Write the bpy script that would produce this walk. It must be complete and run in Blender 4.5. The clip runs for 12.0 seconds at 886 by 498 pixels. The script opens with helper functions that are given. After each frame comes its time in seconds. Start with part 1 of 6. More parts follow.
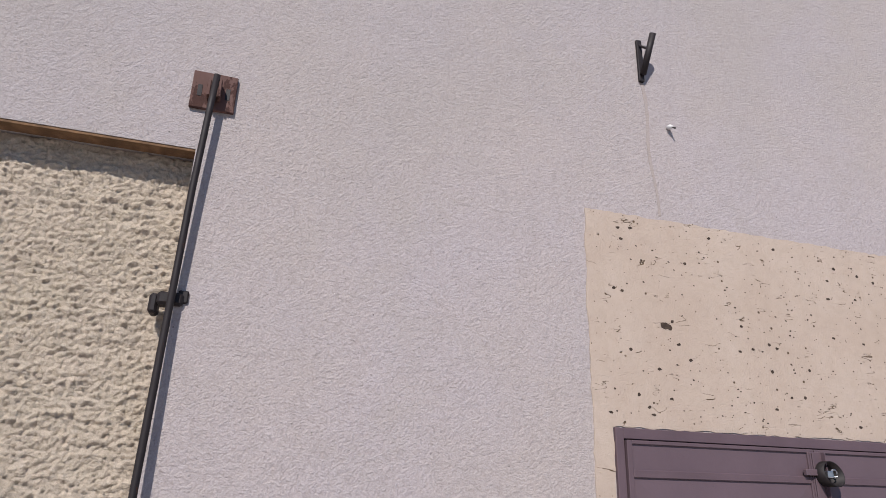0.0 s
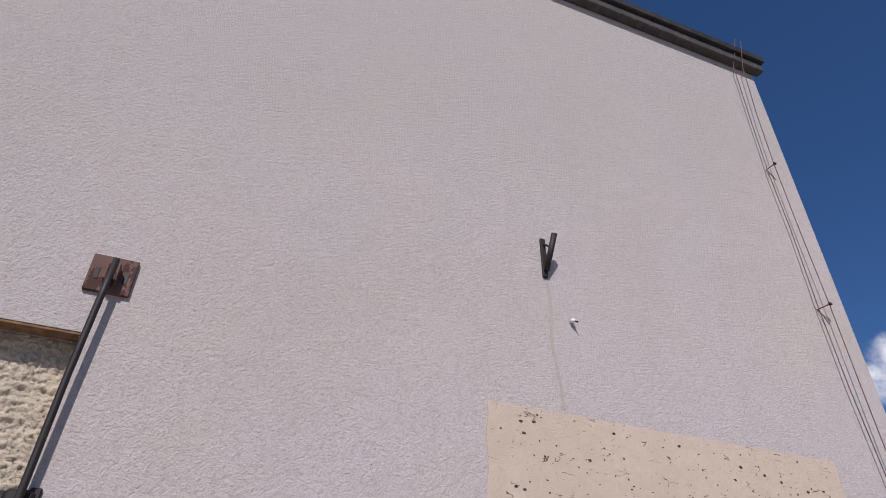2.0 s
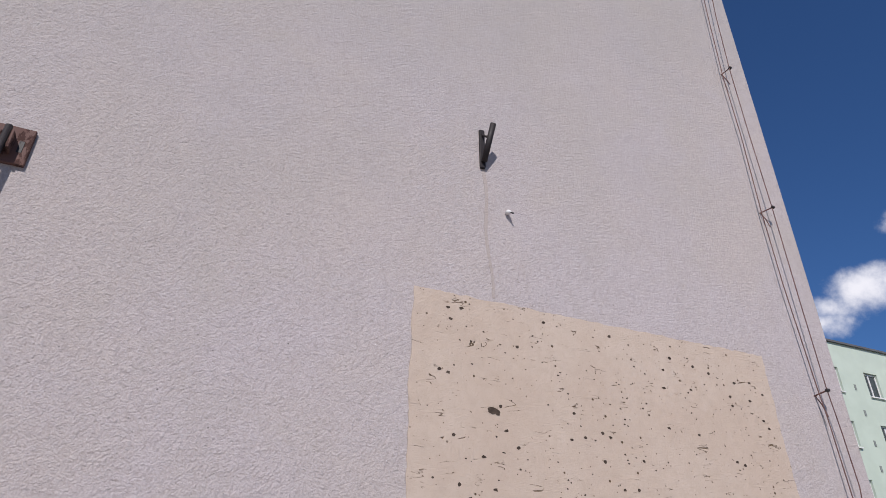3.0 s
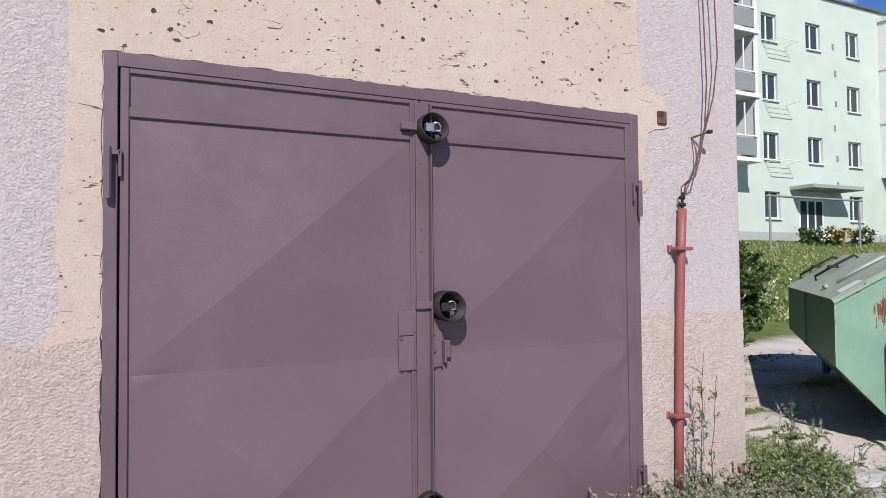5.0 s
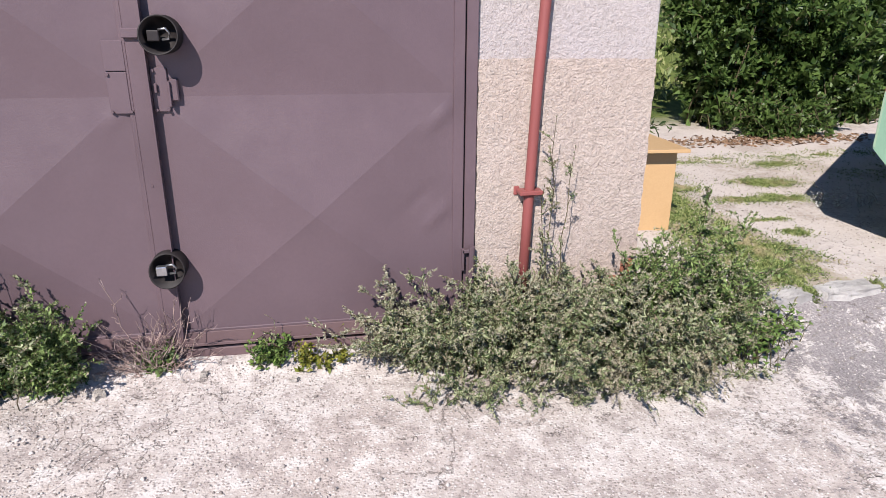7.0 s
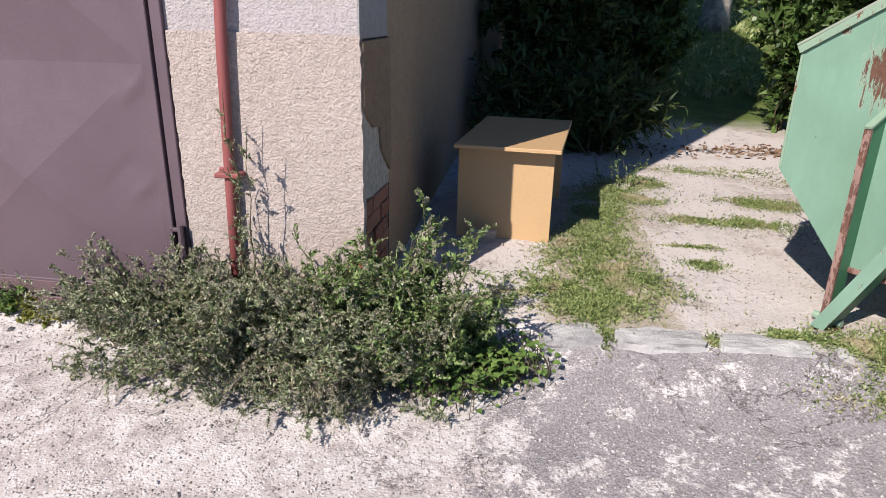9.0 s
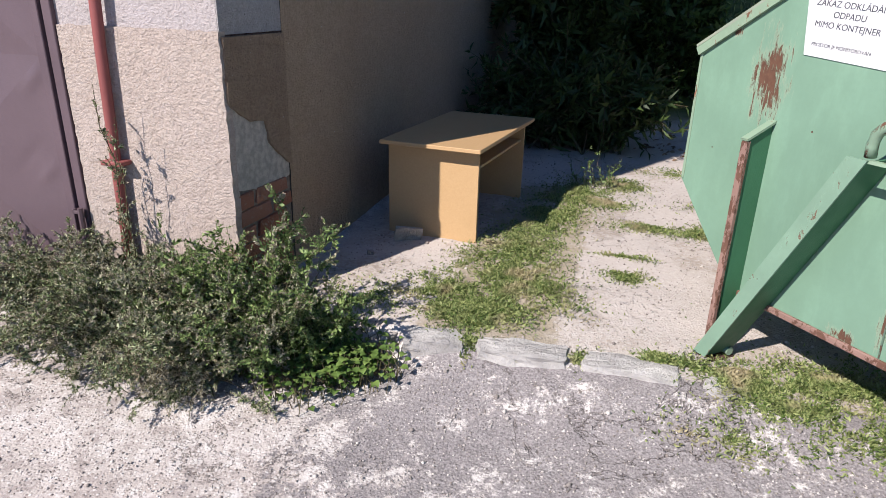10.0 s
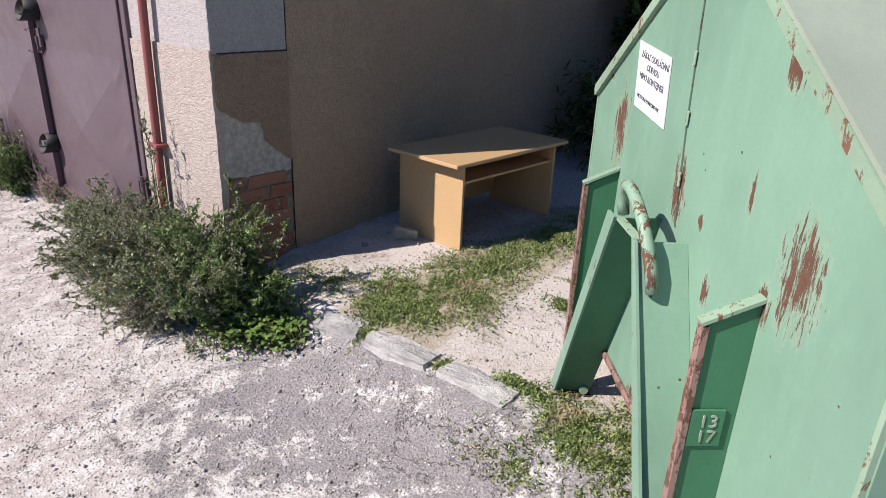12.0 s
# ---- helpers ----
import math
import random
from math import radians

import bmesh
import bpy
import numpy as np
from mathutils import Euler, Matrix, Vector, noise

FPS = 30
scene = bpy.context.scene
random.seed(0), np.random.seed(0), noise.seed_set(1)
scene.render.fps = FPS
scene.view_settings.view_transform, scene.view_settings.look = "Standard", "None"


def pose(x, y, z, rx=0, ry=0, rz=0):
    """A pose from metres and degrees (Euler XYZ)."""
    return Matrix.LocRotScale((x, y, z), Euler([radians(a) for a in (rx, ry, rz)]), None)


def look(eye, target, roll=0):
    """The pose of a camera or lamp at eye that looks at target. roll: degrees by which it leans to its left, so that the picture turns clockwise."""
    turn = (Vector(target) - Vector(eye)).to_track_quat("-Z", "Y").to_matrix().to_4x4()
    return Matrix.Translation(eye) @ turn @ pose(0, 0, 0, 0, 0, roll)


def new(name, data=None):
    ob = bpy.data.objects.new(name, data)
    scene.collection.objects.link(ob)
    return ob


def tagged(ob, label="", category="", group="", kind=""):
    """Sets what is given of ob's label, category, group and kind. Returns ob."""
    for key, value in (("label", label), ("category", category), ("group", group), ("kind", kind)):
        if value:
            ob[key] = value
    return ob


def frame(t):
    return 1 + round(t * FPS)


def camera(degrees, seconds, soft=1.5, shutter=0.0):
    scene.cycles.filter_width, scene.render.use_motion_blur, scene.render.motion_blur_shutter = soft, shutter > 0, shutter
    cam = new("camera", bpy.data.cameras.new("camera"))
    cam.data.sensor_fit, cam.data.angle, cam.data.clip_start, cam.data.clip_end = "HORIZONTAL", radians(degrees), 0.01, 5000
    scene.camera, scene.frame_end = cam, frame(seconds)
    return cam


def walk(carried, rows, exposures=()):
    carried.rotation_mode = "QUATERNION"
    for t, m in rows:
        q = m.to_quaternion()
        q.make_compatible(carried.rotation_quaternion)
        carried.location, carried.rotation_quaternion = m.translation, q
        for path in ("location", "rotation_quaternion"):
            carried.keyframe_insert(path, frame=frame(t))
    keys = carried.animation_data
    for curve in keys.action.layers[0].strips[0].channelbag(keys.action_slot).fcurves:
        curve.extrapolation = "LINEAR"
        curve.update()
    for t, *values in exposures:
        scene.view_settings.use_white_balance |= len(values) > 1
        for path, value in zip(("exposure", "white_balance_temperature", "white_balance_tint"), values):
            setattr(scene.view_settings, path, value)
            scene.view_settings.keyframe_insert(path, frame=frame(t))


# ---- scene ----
cam = camera(68.6, 12.0, soft=0.75)
EXPOSURES = [(0.0, -0.10, 6550, 13), (1.0, -0.13, 6500, 14), (2.5, -0.17, 6450, 14), (4.5, 0.08, 6250, 13), (5.5, 0.56, 6450, 13), (6.0, 0.66, 6500, 13), (6.5, 0.60, 6550, 13), (9.5, 0.50, 6600, 13), (12.0, 0.50, 6600, 13)]
SUN_STRENGTH, SKY_STRENGTH = 5.3, 0.066
PATH = [
    (0, (-1.897, -3.069, 1.945), (-1.345, -1.269, 2.622), 1.7),
    (0.5, (-1.842, -3.12, 1.982), (-1.331, -1.407, 2.878), 2.1),
    (1, (-1.836, -3.189, 2.015), (-1.337, -1.557, 3.058), 2.2),
    (1.5, (-1.766, -3.22, 2.007), (-1.243, -1.665, 3.15), 1.7),
    (2, (-1.66, -3.193, 2.0), (-1.061, -1.68, 3.163), 1.1),
    (2.5, (-1.546, -3.15, 1.912), (-0.895, -1.63, 3.038), 0.8),
    (2.7, (-1.467, -3.115, 1.878), (-0.791, -1.573, 2.958), 0.6),
    (4.3, (-0.427, -2.818, 1.613), (0.48, -1.09, 2.052), -0.6),
    (4.5, (-0.291, -2.784, 1.558), (0.621, -1.037, 1.896), -0.9),
    (4.7, (-0.131, -2.762, 1.506), (0.762, -0.987, 1.733), -0.6),
    (5, (0.099, -2.699, 1.424), (0.962, -0.895, 1.483), -0.5),
    (5.5, (0.527, -2.715, 1.304), (1.221, -0.861, 1.022), -0.3),
    (5.7, (0.678, -2.725, 1.294), (1.294, -0.857, 0.931), -0.0),
    (6, (0.915, -2.743, 1.301), (1.436, -0.877, 0.806), 0.0),
    (6.5, (1.39, -2.677, 1.295), (1.837, -0.824, 0.691), 0.3),
    (7, (1.906, -2.658, 1.29), (2.261, -0.8, 0.64), 0.3),
    (7.2, (2.128, -2.651, 1.306), (2.428, -0.787, 0.646), 0.4),
    (8.8, (3.836, -2.505, 1.267), (3.619, -0.637, 0.584), 1.0),
    (9, (4.021, -2.467, 1.253), (3.747, -0.608, 0.566), 1.2),
    (9.5, (4.476, -2.293, 1.288), (4.065, -0.471, 0.572), 1.3),
    (10, (4.923, -2.215, 1.308), (4.372, -0.434, 0.582), 1.4),
    (10.5, (5.258, -2.07, 1.338), (4.575, -0.342, 0.599), 1.7),
    (11, (5.546, -1.863, 1.398), (4.677, -0.225, 0.646), 1.7),
    (11.5, (5.925, -1.783, 1.437), (4.896, -0.243, 0.682), 2.3),
    (12, (6.263, -1.793, 1.489), (5.098, -0.35, 0.741), 2.3),
]
walk(cam, [(t, look(e, g, r)) for t, e, g, r in PATH], EXPOSURES)

# ---------------------------------------------------------------- light
SUN_WAY = Vector((0.53, 1.0, -0.97))          # the way the sunlight travels
world = bpy.data.worlds.new("world")
scene.world = world
world.use_nodes = True
wt = world.node_tree
sky = wt.nodes.new("ShaderNodeTexSky")
sky.sky_type = "NISHITA"
sky.sun_disc = False
sky.sun_elevation = radians(40.4)
sky.sun_rotation = radians(207.9)
sky.altitude = 300
sky.air_density, sky.dust_density, sky.ozone_density = 1.0, 0.3, 3.0
# deep blue summer sky with a few small cumulus clouds low in the east
blue = wt.nodes.new("ShaderNodeMix")
blue.data_type, blue.blend_type = "RGBA", "MULTIPLY"
blue.inputs[0].default_value = 1.0
blue.inputs[7].default_value = (0.62, 0.97, 1.39, 1)
wt.links.new(sky.outputs[0], blue.inputs[6])
way = wt.nodes.new("ShaderNodeTexCoord").outputs["Generated"]


def sky_math(op, a, b=0.0):
    n = wt.nodes.new("ShaderNodeMath")
    n.operation = op
    for v, i in ((a, n.inputs[0]), (b, n.inputs[1])):
        if hasattr(v, "is_output"):
            wt.links.new(v, i)
        else:
            i.default_value = v
    return n.outputs[0]


def near_way(d, size):
    n = wt.nodes.new("ShaderNodeVectorMath")
    n.operation = "DISTANCE"
    sc = wt.nodes.new("ShaderNodeVectorMath")
    sc.operation = "MULTIPLY"
    sc.inputs[1].default_value = (1, 1, 1.9)
    wt.links.new(way, sc.inputs[0])
    wt.links.new(sc.outputs[0], n.inputs[0])
    n.inputs[1].default_value = (d[0], d[1], d[2] * 1.9)
    return sky_math("SUBTRACT", 1.0, sky_math("DIVIDE", n.outputs["Value"], size))


puff = wt.nodes.new("ShaderNodeTexNoise")
puff.inputs["Scale"].default_value, puff.inputs["Detail"].default_value, puff.inputs["Roughness"].default_value = 13, 8, 0.6
wt.links.new(way, puff.inputs["Vector"])
shape = None
for d, size in (((0.799, 0.471, 0.374), 0.075), ((0.776, 0.505, 0.362), 0.06), ((0.830, 0.420, 0.375), 0.055), ((0.781, 0.520, 0.342), 0.055), ((0.814, 0.378, 0.438), 0.05), ((0.35, 0.86, 0.36), 0.16), ((-0.5, 0.75, 0.45), 0.2), ((-0.7, -0.6, 0.3), 0.25), ((0.3, -0.9, 0.3), 0.22)):
    v = near_way(d, size)
    shape = v if shape is None else sky_math("MAXIMUM", shape, v)
edge = wt.nodes.new("ShaderNodeMapRange")
edge.interpolation_type = "SMOOTHSTEP"
edge.inputs[1].default_value, edge.inputs[2].default_value = 0.66, 1.12
wt.links.new(sky_math("ADD", sky_math("MULTIPLY", shape, 0.50), sky_math("MULTIPLY", puff.outputs["Fac"], 1.15)), edge.inputs[0])
cloud = wt.nodes.new("ShaderNodeMix")
cloud.data_type = "RGBA"
wt.links.new(sky_math("MULTIPLY", edge.outputs[0], sky_math("GREATER_THAN", shape, 0.0)), cloud.inputs[0])
wt.links.new(blue.outputs[2], cloud.inputs[6])
cloud.inputs[7].default_value = (15, 15.05, 15.8, 1)
wt.links.new(cloud.outputs[2], wt.nodes["Background"].inputs[0])
wt.nodes["Background"].inputs[1].default_value = SKY_STRENGTH
sun = new("sun", bpy.data.lights.new("sun", "SUN"))
sun.data.energy, sun.data.angle, sun.data.color = SUN_STRENGTH, radians(0.5), (1.0, 0.955, 0.905)
sun.matrix_world = look(-SUN_WAY * 20, (0, 0, 0))


# ---------------------------------------------------------------- material tools
class Nodes:
    """A node material with short calls."""

    def __init__(self, name):
        self.m = bpy.data.materials.new(name)
        self.m.use_nodes = True
        self.t = self.m.node_tree
        self.b = self.t.nodes["Principled BSDF"]
        self.pos = self.t.nodes.new("ShaderNodeNewGeometry").outputs["Position"]

    def put(self, value, socket):
        if hasattr(value, "is_output"):
            self.t.links.new(value, socket)
        elif isinstance(value, tuple):
            socket.default_value = (*value, 1) if len(value) == 3 and len(socket.default_value) == 4 else value
        else:
            socket.default_value = value

    def noise(self, scale, detail=4, rough=0.55, stretch=None, warp=0.0):
        n = self.t.nodes.new("ShaderNodeTexNoise")
        n.inputs["Scale"].default_value, n.inputs["Detail"].default_value, n.inputs["Roughness"].default_value = scale, detail, rough
        n.inputs["Distortion"].default_value = warp
        self.t.links.new(self.scaled(stretch) if stretch else self.pos, n.inputs["Vector"])
        return n.outputs["Fac"]

    def scaled(self, s):
        n = self.t.nodes.new("ShaderNodeVectorMath")
        n.operation = "MULTIPLY"
        self.t.links.new(self.pos, n.inputs[0])
        n.inputs[1].default_value = s
        return n.outputs[0]

    def cells(self, scale, feature="F1", stretch=None, out="Distance", random=1.0):
        n = self.t.nodes.new("ShaderNodeTexVoronoi")
        n.feature = feature
        n.inputs["Scale"].default_value = scale
        n.inputs["Randomness"].default_value = random
        self.t.links.new(self.scaled(stretch) if stretch else self.pos, n.inputs["Vector"])
        return n.outputs[out]

    def ramp(self, fac, a, b, lo=0.0, hi=1.0):
        n = self.t.nodes.new("ShaderNodeMapRange")
        n.interpolation_type = "SMOOTHSTEP"
        self.put(fac, n.inputs[0])
        n.inputs[1].default_value, n.inputs[2].default_value, n.inputs[3].default_value, n.inputs[4].default_value = a, b, lo, hi
        return n.outputs[0]

    def math(self, op, a, b=0.0):
        n = self.t.nodes.new("ShaderNodeMath")
        n.operation = op
        self.put(a, n.inputs[0])
        self.put(b, n.inputs[1])
        return n.outputs[0]

    def mix(self, fac, a, b, kind="MIX"):
        n = self.t.nodes.new("ShaderNodeMix")
        n.data_type, n.blend_type = "RGBA", kind
        self.put(fac, n.inputs[0])
        self.put(a, n.inputs[6])
        self.put(b, n.inputs[7])
        return n.outputs[2]

    def axis(self, i):
        n = self.t.nodes.new("ShaderNodeSeparateXYZ")
        self.t.links.new(self.pos, n.inputs[0])
        return n.outputs[i]

    def random(self):
        return self.t.nodes.new("ShaderNodeObjectInfo").outputs["Random"]

    def island(self):
        return [n for n in self.t.nodes if n.bl_idname == "ShaderNodeNewGeometry"][0].outputs["Random Per Island"]

    def done(self, color, rough=0.8, metal=0.0, height=None, depth=0.01, strength=1.0, spec=0.3):
        # every colour is scaled down evenly, so less bounced light fills the shade
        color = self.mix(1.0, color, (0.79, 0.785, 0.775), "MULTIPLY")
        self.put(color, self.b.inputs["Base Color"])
        self.put(rough, self.b.inputs["Roughness"])
        self.put(metal, self.b.inputs["Metallic"])
        self.b.inputs["Specular IOR Level"].default_value = spec
        if height is not None:
            n = self.t.nodes.new("ShaderNodeBump")
            n.inputs["Strength"].default_value, n.inputs["Distance"].default_value = strength, depth
            self.put(height, n.inputs["Height"])
            self.t.links.new(n.outputs[0], self.b.inputs["Normal"])
        return self.m

    def thin(self, amount=0.3):
        """Light shines through thin leaves."""
        tr = self.t.nodes.new("ShaderNodeBsdfTranslucent")
        src = self.b.inputs["Base Color"]
        if src.links:
            self.t.links.new(src.links[0].from_socket, tr.inputs[0])
        mx = self.t.nodes.new("ShaderNodeMixShader")
        mx.inputs[0].default_value = amount
        out = [n for n in self.t.nodes if n.bl_idname == "ShaderNodeOutputMaterial"][0]
        self.t.links.new(self.b.outputs[0], mx.inputs[1])
        self.t.links.new(tr.outputs[0], mx.inputs[2])
        self.t.links.new(mx.outputs[0], out.inputs[0])
        return self.m


def plain(name, color, rough=0.6, metal=0.0, vary=0.15, scale=20, depth=0.0):
    n = Nodes(name)
    f = n.noise(scale, 6)
    c = n.mix(n.ramp(f, 0.35, 0.7), tuple(v * (1 - vary) for v in color), tuple(min(1, v * (1 + vary)) for v in color))
    return n.done(c, rough, metal, n.noise(scale * 8) if depth else None, depth)


def m_roughcast(name, c1, c2, grain=95, depth=0.006, streak=False, soot=False):
    """Sprayed exterior plaster: grains, soft weather stains, light flecks."""
    n = Nodes(name)
    col = n.mix(n.ramp(n.noise(0.7, 5, 0.6), 0.38, 0.62), c1, c2)
    col = n.mix(n.ramp(n.noise(6, 6, 0.65), 0.3, 0.75, 0, 0.35), col, tuple(v * 0.88 for v in c1))
    g = n.noise(grain * 0.6, 9, 0.86)
    cell = n.cells(grain * 1.25)
    col = n.mix(n.ramp(g, 0.38, 0.50, 0.42, 0), col, tuple(v * 0.55 for v in c1))
    col = n.mix(n.ramp(n.noise(grain * 2.3, 3, 0.6), 0.55, 0.7, 0, 0.35), col, tuple(min(1, v * 1.35) for v in c2))
    fleck = n.ramp(n.cells(17), 0.03, 0.055, 0.75, 0)
    col = n.mix(fleck, col, (0.82, 0.8, 0.78))
    dark = n.ramp(n.cells(7.3), 0.018, 0.04, 0.8, 0)
    col = n.mix(dark, col, tuple(v * 0.3 for v in c1))
    if streak:
        s = n.ramp(n.noise(5, 4, 0.6, (1, 1, 0.12)), 0.55, 0.75, 0, 0.25)
        col = n.mix(s, col, tuple(v * 0.75 for v in c2))
    h = n.math("ADD", n.math("MULTIPLY", g, 0.9), n.math("MULTIPLY", cell, -0.6))
    h = n.math("ADD", h, n.math("MULTIPLY", n.cells(grain * 2.6), -0.3))
    h = n.math("ADD", h, n.math("MULTIPLY", n.cells(grain * 0.5), -0.5))
    h = n.math("ADD", h, n.math("MULTIPLY", n.noise(grain * 0.3, 8, 0.82), 0.45))
    lump = n.cells(grain * 0.42)
    h = n.math("ADD", h, n.math("MULTIPLY", lump, -0.35))
    col = n.mix(n.ramp(lump, 0.45, 0.8, 0, 0.22), col, tuple(v * 0.66 for v in c1))
    if soot:
        # grey weathering high on the wall, in uneven drifts
        drift = n.math("ADD", n.axis(2), n.math("MULTIPLY", n.noise(0.55, 5, 0.62), 5.0))
        drift = n.math("SUBTRACT", drift, n.math("MULTIPLY", n.axis(0), 0.45))
        col = n.mix(n.ramp(drift, 5.6, 9.0, 0, 0.42), col, (0.36, 0.355, 0.345))
    cloud = n.ramp(n.noise(1.3, 7, 0.72, None, 0.6), 0.50, 0.66, 0, 0.30)
    col = n.mix(cloud, col, (c1[0] * 0.86, c1[1] * 0.88, c1[2] * 0.84))
    col = n.mix(n.ramp(cell, 0.42, 0.75, 0, 0.25), col, tuple(v * 0.6 for v in c1))
    pock = n.math("MULTIPLY", n.ramp(n.cells(31), 0.06, 0.11, 0.55, 0), n.ramp(n.noise(6, 3), 0.48, 0.58))
    col = n.mix(pock, col, tuple(v * 0.5 for v in c1))
    h = n.math("SUBTRACT", h, n.math("ADD", n.math("MULTIPLY", dark, 0.6), pock))
    return n.done(col, 0.92, 0, h, depth, 1.0, 0.2)


def m_patch():
    """Smooth cream float plaster with pits and short cracks."""
    n = Nodes("cream plaster")
    col = n.mix(n.ramp(n.noise(1.6, 6, 0.6), 0.35, 0.7), (0.58, 0.47, 0.385), (0.63, 0.525, 0.44))
    col = n.mix(n.ramp(n.noise(14, 6, 0.7), 0.35, 0.8, 0, 0.35), col, (0.47, 0.375, 0.285))
    sand = n.noise(120, 7, 0.8)
    col = n.mix(n.ramp(sand, 0.3, 0.45, 0.35, 0), col, (0.36, 0.28, 0.2))
    pit = n.math("MULTIPLY", n.ramp(n.cells(11), 0.06, 0.1, 1, 0), n.ramp(n.noise(9, 2), 0.45, 0.5))
    pit2 = n.math("MULTIPLY", n.ramp(n.cells(34), 0.09, 0.14, 0.9, 0), n.ramp(n.noise(21, 2), 0.5, 0.56))
    lines = n.ramp(n.math("ABSOLUTE", n.math("SUBTRACT", n.noise(8.5, 3, 0.5, (0.4, 1, 1.7), 0.5), 0.5)), 0.002, 0.007, 1, 0)
    crack = n.math("MULTIPLY", lines, n.ramp(n.noise(9.0, 2), 0.57, 0.62))
    holes = n.math("MAXIMUM", n.math("MAXIMUM", pit, pit2), crack)
    col = n.mix(holes, col, (0.16, 0.11, 0.07))
    h = n.math("SUBTRACT", n.math("MULTIPLY", sand, 0.8), holes)
    return n.done(col, 0.9, 0, h, 0.007, 1.0, 0.2)


def m_paint(name, base, rust, amount=0.62, rough=0.42, scale=5.0, dent=0.0, fade=0.12):
    """Old painted sheet steel: faded paint, brush grain, rust breaking through."""
    n = Nodes(name)
    col = n.mix(n.ramp(n.noise(1.8, 5, 0.6), 0.35, 0.7), tuple(v * (1 - fade) for v in base), tuple(v * (1 + fade) for v in base))
    col = n.mix(n.ramp(n.noise(60, 5, 0.6), 0.3, 0.8, 0, 0.25), col, tuple(v * 0.8 for v in base))
    r = n.noise(scale, 9, 0.72, (1, 1, 0.45), 0.3)
    spots = n.ramp(r, amount, amount + 0.035)
    rc = n.mix(n.noise(40, 5), tuple(v * 0.55 for v in rust), tuple(v * 1.3 for v in rust))
    col = n.mix(n.ramp(r, amount - 0.04, amount, 0, 0.3), col, tuple(min(1, v * 1.25) for v in base))
    col = n.mix(spots, col, rc)
    ro = n.math("ADD", n.math("MULTIPLY", spots, 0.45), n.ramp(n.noise(12, 4), 0.3, 0.7, rough - 0.06, rough + 0.08))
    h = n.math("ADD", n.math("MULTIPLY", n.noise(2.2, 2), dent), n.math("MULTIPLY", n.math("ADD", n.noise(150, 3), n.math("MULTIPLY", spots, -1.5)), 0.02))
    return n.done(col, ro, 0, h, 0.05, 0.6, 0.35)


def m_container(name, base, rust, zones):
    """Faded green paint with patches rubbed down to streaky rust (places on the panel in metres)."""
    n = Nodes(name)
    col = n.mix(n.ramp(n.noise(1.4, 5, 0.6), 0.35, 0.7), tuple(v * 0.9 for v in base), tuple(v * 1.1 for v in base))
    col = n.mix(n.ramp(n.noise(9, 6, 0.7, (1, 1, 0.35)), 0.42, 0.75, 0, 0.35), col, tuple(min(1, v * 1.35) for v in base))
    col = n.mix(n.ramp(n.noise(70, 5, 0.6), 0.3, 0.8, 0, 0.2), col, tuple(v * 0.8 for v in base))
    streak = n.math("ADD", n.math("MULTIPLY", n.noise(75, 7, 0.75, (1, 1, 0.14), 0.2), 0.7), n.math("MULTIPLY", n.noise(22, 6, 0.7, (1, 1, 0.5), 0.3), 0.3))
    zone = None
    for (x, y, z), size, tall in zones:
        sc = n.t.nodes.new("ShaderNodeVectorMath")
        sc.operation = "MULTIPLY"
        n.t.links.new(n.pos, sc.inputs[0])
        sc.inputs[1].default_value = (1, 1, 1 / tall)
        d = n.t.nodes.new("ShaderNodeVectorMath")
        d.operation = "DISTANCE"
        n.t.links.new(sc.outputs[0], d.inputs[0])
        d.inputs[1].default_value = (x, y, z / tall)
        v = n.math("SUBTRACT", 1.0, n.math("DIVIDE", d.outputs["Value"], size))
        zone = v if zone is None else n.math("MAXIMUM", zone, v)
    amount = n.math("ADD", n.math("MULTIPLY", n.math("MAXIMUM", zone, -0.6), 0.24), streak)
    specks = n.math("MULTIPLY", n.ramp(n.cells(13), 0.035, 0.06, 1, 0), n.ramp(n.noise(5, 2), 0.5, 0.58))
    bare = n.math("MAXIMUM", n.ramp(amount, 0.60, 0.655), specks)
    rc = n.mix(n.noise(60, 5), tuple(v * 0.6 for v in rust), tuple(v * 1.5 for v in rust))
    col = n.mix(n.ramp(amount, 0.55, 0.60, 0, 0.4), col, (0.42, 0.45, 0.33))
    col = n.mix(bare, col, rc)
    h = n.math("ADD", n.math("MULTIPLY", n.noise(2.0, 2), 0.5), n.math("MULTIPLY", bare, -0.06))
    return n.done(col, n.math("ADD", n.math("MULTIPLY", bare, 0.4), 0.44), 0, h, 0.04, 0.6, 0.22)


def m_leaf(name, c1, c2, c3, thin=0.3, rough=0.55):
    n = Nodes(name)
    col = n.mix(n.ramp(n.island(), 0.1, 0.9), c1, c2)
    col = n.mix(n.ramp(n.noise(5, 3), 0.5, 0.72), col, c3)
    n.done(col, rough, 0, None, spec=0.3)
    return n.thin(thin)


